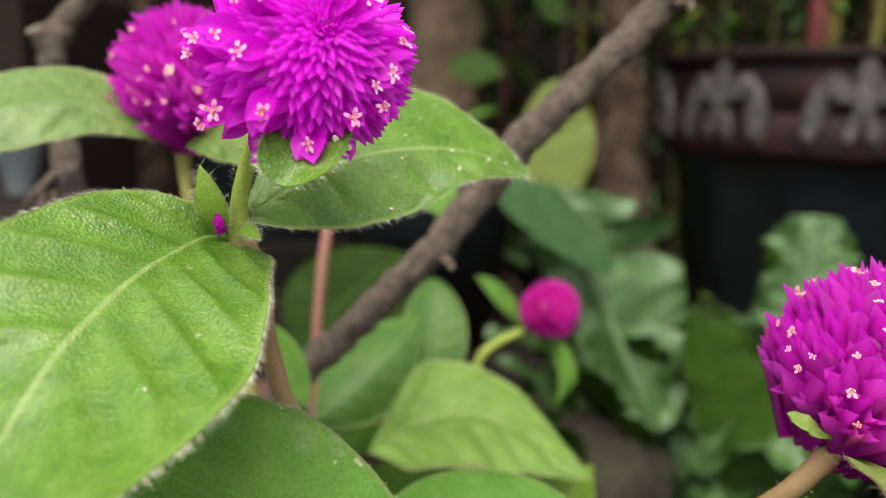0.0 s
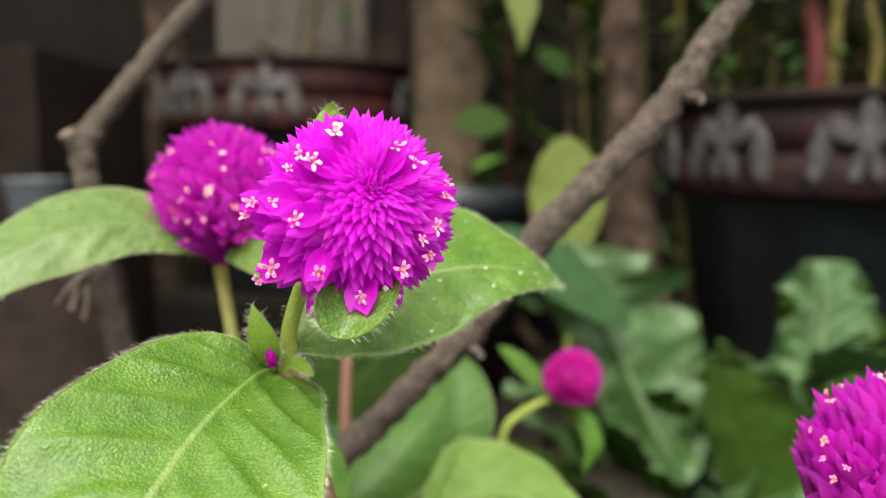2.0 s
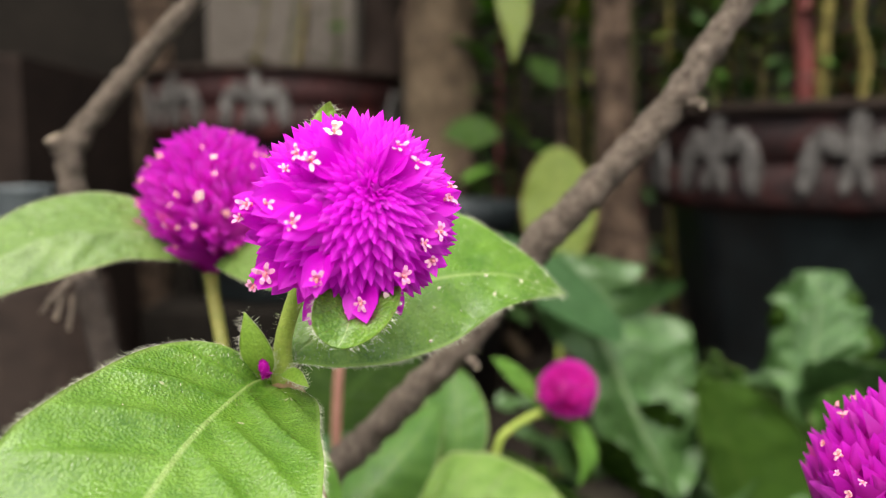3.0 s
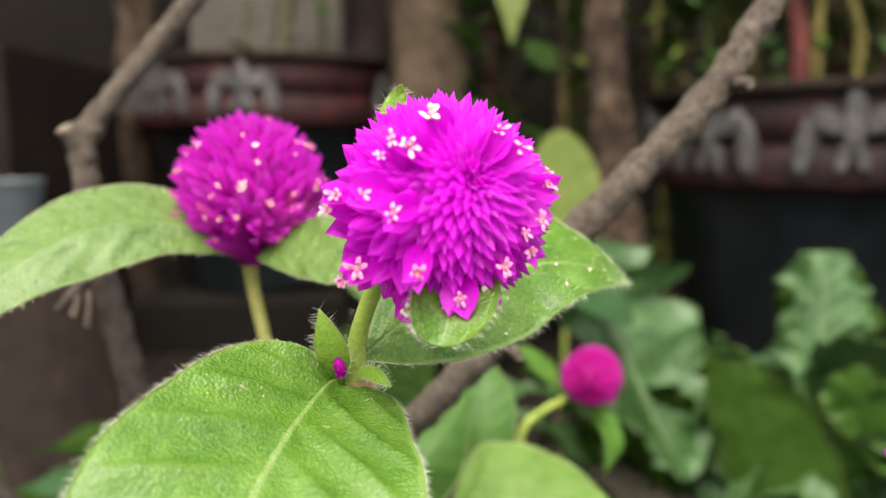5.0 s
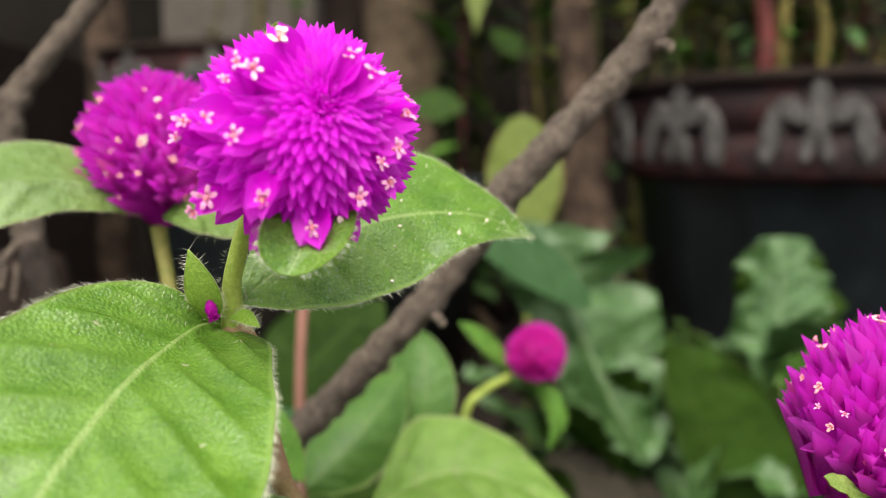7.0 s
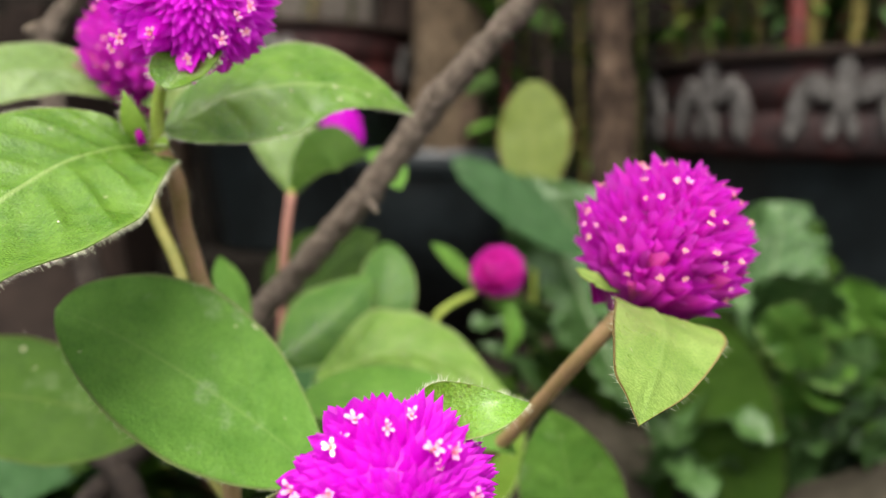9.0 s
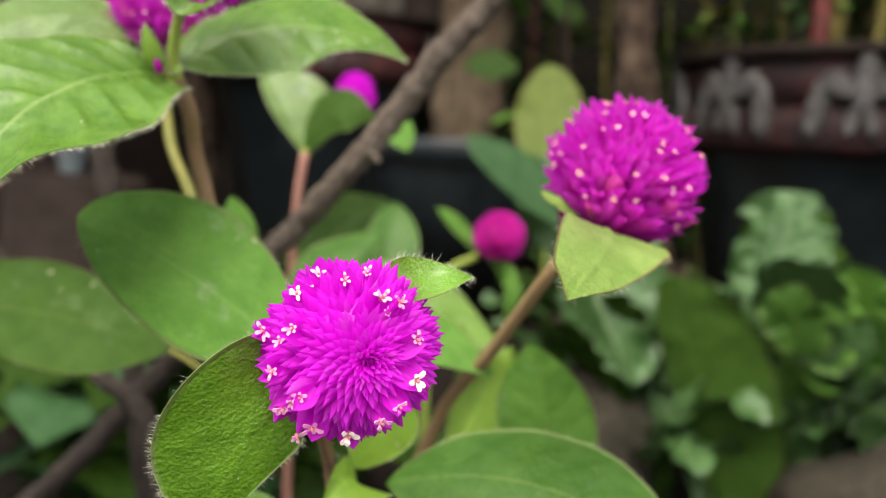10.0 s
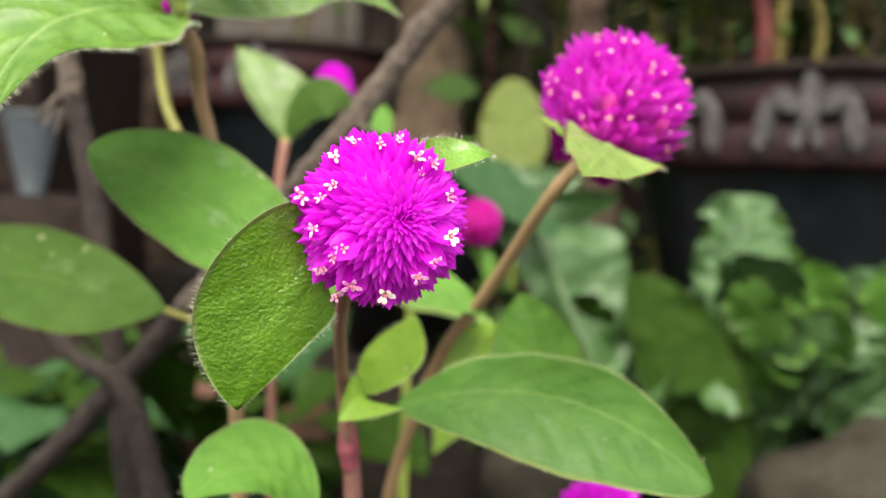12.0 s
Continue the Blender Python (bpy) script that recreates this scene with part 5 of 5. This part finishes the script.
# ---- pendant yellowing leaf on a thin shoot ----
plant = root("sapling", (0.078, 0.53, 0.0), "thin sapling with one large yellowing oval leaf", "plant")
stem(plant, [(82, 535, -3), (80, 532, 120), (77.4, 522, 222.6)], [2.2, 2.0, 1.2], M_STEM_GREEN, seed=95)
leaf(plant, YL, M_LEAF_YELLOW, "leaf", "yellow green oval leaf with a brown edge", quilt=0.6, wave=0.6, seed=96, blunt=0.6)
stem(plant, [(95, 600, -3), (100, 640, 150), (92, 640, 320), (88, 600, 400)], [3, 2.6, 2.2, 1.5], M_TRUNK, seed=97)
leaf(plant, HG, M_LEAF_YELLOW, "leaf", "pale green pointed hanging leaf", quilt=0.6, wave=0.6, seed=98, blunt=1.3, shift=0.7)
leaf(plant, HR, M_LEAF_DARK, "leaf", "", quilt=0.6, wave=0.6, seed=99)
leaf(plant, HS, M_LEAF_DARK, "leaf", "", quilt=0.6, wave=0.6, seed=100)


def shrub(name, at, top, count, label, seed, stalks, leaf_size, mats, spread):
    r = random.Random(seed)
    s = root(name, at, label, "shrub")
    at = Vector(at)
    for k in range(stalks):
        q = at + Vector((r.uniform(-spread, spread), r.uniform(-spread, spread) * 0.7, 0))
        e = q + Vector((r.uniform(-0.06, 0.06), r.uniform(-0.06, 0.06), top * r.uniform(0.7, 1.0)))
        m = (q + e) / 2 + Vector((r.uniform(-0.03, 0.03), r.uniform(-0.03, 0.03), 0))
        mat = (M_STALK, M_MOSS, M_TRUNK, M_MOSS, M_STALK, M_RED)[k % 6]
        w = r.uniform(1.5, 4.5)
        stem(s, [v / MM for v in (q, m, e)], [w * 1.2, w, w * 0.7], mat, "stalk", seed=seed + k, sides=8)
        for i in range(count):
            u = r.uniform(0.1, 1.0)
            b = q.lerp(m, u * 2) if u < 0.5 else m.lerp(e, u * 2 - 1)
            a = r.uniform(0, 6.283)
            d = Vector((math.cos(a), math.sin(a), r.uniform(-0.7, 0.6))).normalized()
            ln = leaf_size * r.uniform(0.6, 1.2)
            t = b + d * ln
            sd = d.cross(Vector((0, 0, 1))).normalized() * ln * r.uniform(0.13, 0.24)
            c = (b + t) / 2 + Vector((0, 0, ln * 0.08))
            leaf(s, [v / MM for v in (b, c, t, c - sd, c + sd)], mats[(i + k) % len(mats)], "leaf", "", quilt=0.4, wave=0.8, seed=seed * 50 + i, nu=12, nv=3)
    return s


bush = shrub("potted_shrub", (0.45, 0.88, 0.30), 0.45, 26, "mixed thin-stalked green shrub growing in a pot", 5, 30, 0.045, (M_LEAF_DARK, M_LEAF_LOBED, M_LEAF_YELLOW, M_LEAF_SMOOTH, M_LEAF_LOBED), 0.17)
x, y = 340, 768
stem(bush, [(x, y, 330), (x + 1, y, 380), (x - 2, y + 4, 440), (x + 6, y + 8, 560)], [9, 8.5, 8, 7], M_RED, "stalk", "thick dull red stalk", knob=0.25, seed=301)
stem(bush, [(x + 15, y - 6, 330), (x + 14, y - 4, 375), (x + 17, y, 420), (x + 26, y + 6, 540)], [5, 7, 5.5, 4], M_MOSS, "stalk", "mossy yellow green stalk", knob=0.5, seed=302)
stem(bush, [(x + 52, y - 4, 330), (x + 56, y - 2, 390), (x + 50, y + 6, 440), (x + 60, y + 12, 540)], [4, 5.5, 4, 3], M_MOSS, "stalk", "mossy yellow green stalk", knob=0.5, seed=303)
shrub("potted_shrub", (-0.27, 1.32, 0.37), 0.5, 5, "sparse dark shrub growing in a raised pot", 6, 5, 0.07, (M_LEAF_DARK, M_LEAF_DARK), 0.13)
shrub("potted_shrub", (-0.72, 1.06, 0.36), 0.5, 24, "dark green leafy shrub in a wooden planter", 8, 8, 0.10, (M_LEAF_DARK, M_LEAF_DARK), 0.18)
shrub("garden_shrub", (0.10, 1.25, 0.0), 0.9, 30, "loose green shrub in front of the wall", 9, 7, 0.09, (M_LEAF_DARK, M_LEAF_LOBED, M_LEAF_DEEP), 0.16)


def stone(at, size, label, seed):
    bm = bmesh.new()
    bmesh.ops.create_icosphere(bm, subdivisions=4, radius=1.0)
    for v in bm.verts:
        n = v.co.normalized()
        k = 1 + 0.25 * noise.noise(n * 1.6 + Vector((seed, 0, 0))) + 0.06 * noise.noise(n * 6)
        v.co = Vector((n.x * size[0], n.y * size[1], n.z * size[2])) * k + Vector(at)
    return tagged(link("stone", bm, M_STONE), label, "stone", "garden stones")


stone((0.275, 0.37, 0.045), (0.075, 0.06, 0.055), "rounded grey-brown garden stone on the soil", 1)
stone((0.105, 0.45, 0.05), (0.045, 0.04, 0.055), "small grey-brown garden stone on the soil", 4)


def brick(at, turn):
    b = root("brick", at, "worn reddish clay brick lying on the soil", "brick", "loose bricks")
    b.rotation_euler = (0, 0, radians(turn))
    bm = bmesh.new()
    box(bm, (-0.105, -0.05, -0.004), (0.105, 0.05, 0.06), 0.006)
    for v in bm.verts:
        v.co += Vector((0, 0, 0.003)) * noise.noise(v.co * 60)
    part("body", bm, M_BRICK, b)
    return b


brick((-0.17, 0.56, 0.0), 12)


def cup(at):
    c = root("plastic_cup", at, "pale blue-grey plastic cup on an upturned pot", "cup")
    bm = bmesh.new()
    lathe(bm, [(0.0, 0.0), (0.009, 0.0), (0.0095, 0.003), (0.022, 0.066), (0.023, 0.068), (0.021, 0.068), (0.009, 0.004), (0.0, 0.004)], 32)
    part("body", bm, M_CUP, c)
    return c


def small_pot(at):
    p = root("nursery_pot", at, "small dark brown nursery pot standing upside down", "flower pot")
    bm = bmesh.new()
    lathe(bm, [(0.075, 0.0), (0.078, 0.003), (0.078, 0.02), (0.073, 0.022), (0.055, 0.2), (0.052, 0.204), (0.0, 0.205)], 48)
    part("body", bm, M_WOOD, p)
    bm = bmesh.new()
    lathe(bm, [(0.0, 0.2055), (0.03, 0.2055), (0.034, 0.2075), (0.038, 0.2055), (0.05, 0.2045)], 48)
    part("foot_ring", bm, M_WOOD, p)
    return p


def plain_pot(at, r, h):
    p = root("flower_pot", at, "plain black plastic pot with a rolled rim", "flower pot")
    bm = bmesh.new()
    lathe(bm, [(0.0, 0.003), (r * 0.7, 0.003), (r * 0.71, 0.0), (r * 0.93, h - 0.03)], 64)
    part("body", bm, M_POT, p)
    bm = bmesh.new()
    lathe(bm, [(r * 0.93, h - 0.03), (r, h - 0.028), (r * 1.01, h - 0.002), (r, h), (r * 0.94, h - 0.002), (r * 0.92, h - 0.03), (0.0, h - 0.032)], 64)
    part("rim", bm, M_POT, p)
    return p


plain_pot((-0.02, 0.98, 0.0), 0.12, 0.245)
small_pot((-0.315, 0.60, 0.0))
cup((-0.312, 0.585, 0.2075))

# concrete post against the wall
bm = bmesh.new()
box(bm, (-0.45, 1.50, 0.0), (-0.17, 1.61, 1.5), 0.012)
tagged(link("concrete_post", bm, M_POST, smooth=False), "broad pale beige concrete post against the wall", "post", kind="structure")
trunk([(-0.50, 1.30, 0.0), (-0.475, 1.30, 0.4), (-0.47, 1.29, 0.7), (-0.44, 1.30, 1.1)], [0.034, 0.03, 0.028, 0.024], "dark mossy shrub trunk", seed=8)
trunk([(-0.10, 1.36, 0.0), (-0.105, 1.36, 0.4), (-0.10, 1.35, 0.7), (-0.11, 1.36, 1.1)], [0.045, 0.04, 0.036, 0.03], "dark mossy shrub trunk", M_WOOD, seed=9)
shrub("garden_shrub", (0.34, 1.30, 0.0), 1.0, 30, "tangled green and brown shrub behind the pots", 10, 10, 0.085, (M_LEAF_DARK, M_LEAF_LOBED, M_LEAF_YELLOW), 0.22)
shrub("garden_shrub", (0.80, 1.25, 0.0), 1.0, 30, "tangled green and brown shrub behind the pots", 11, 9, 0.085, (M_LEAF_DARK, M_LEAF_LOBED), 0.22)
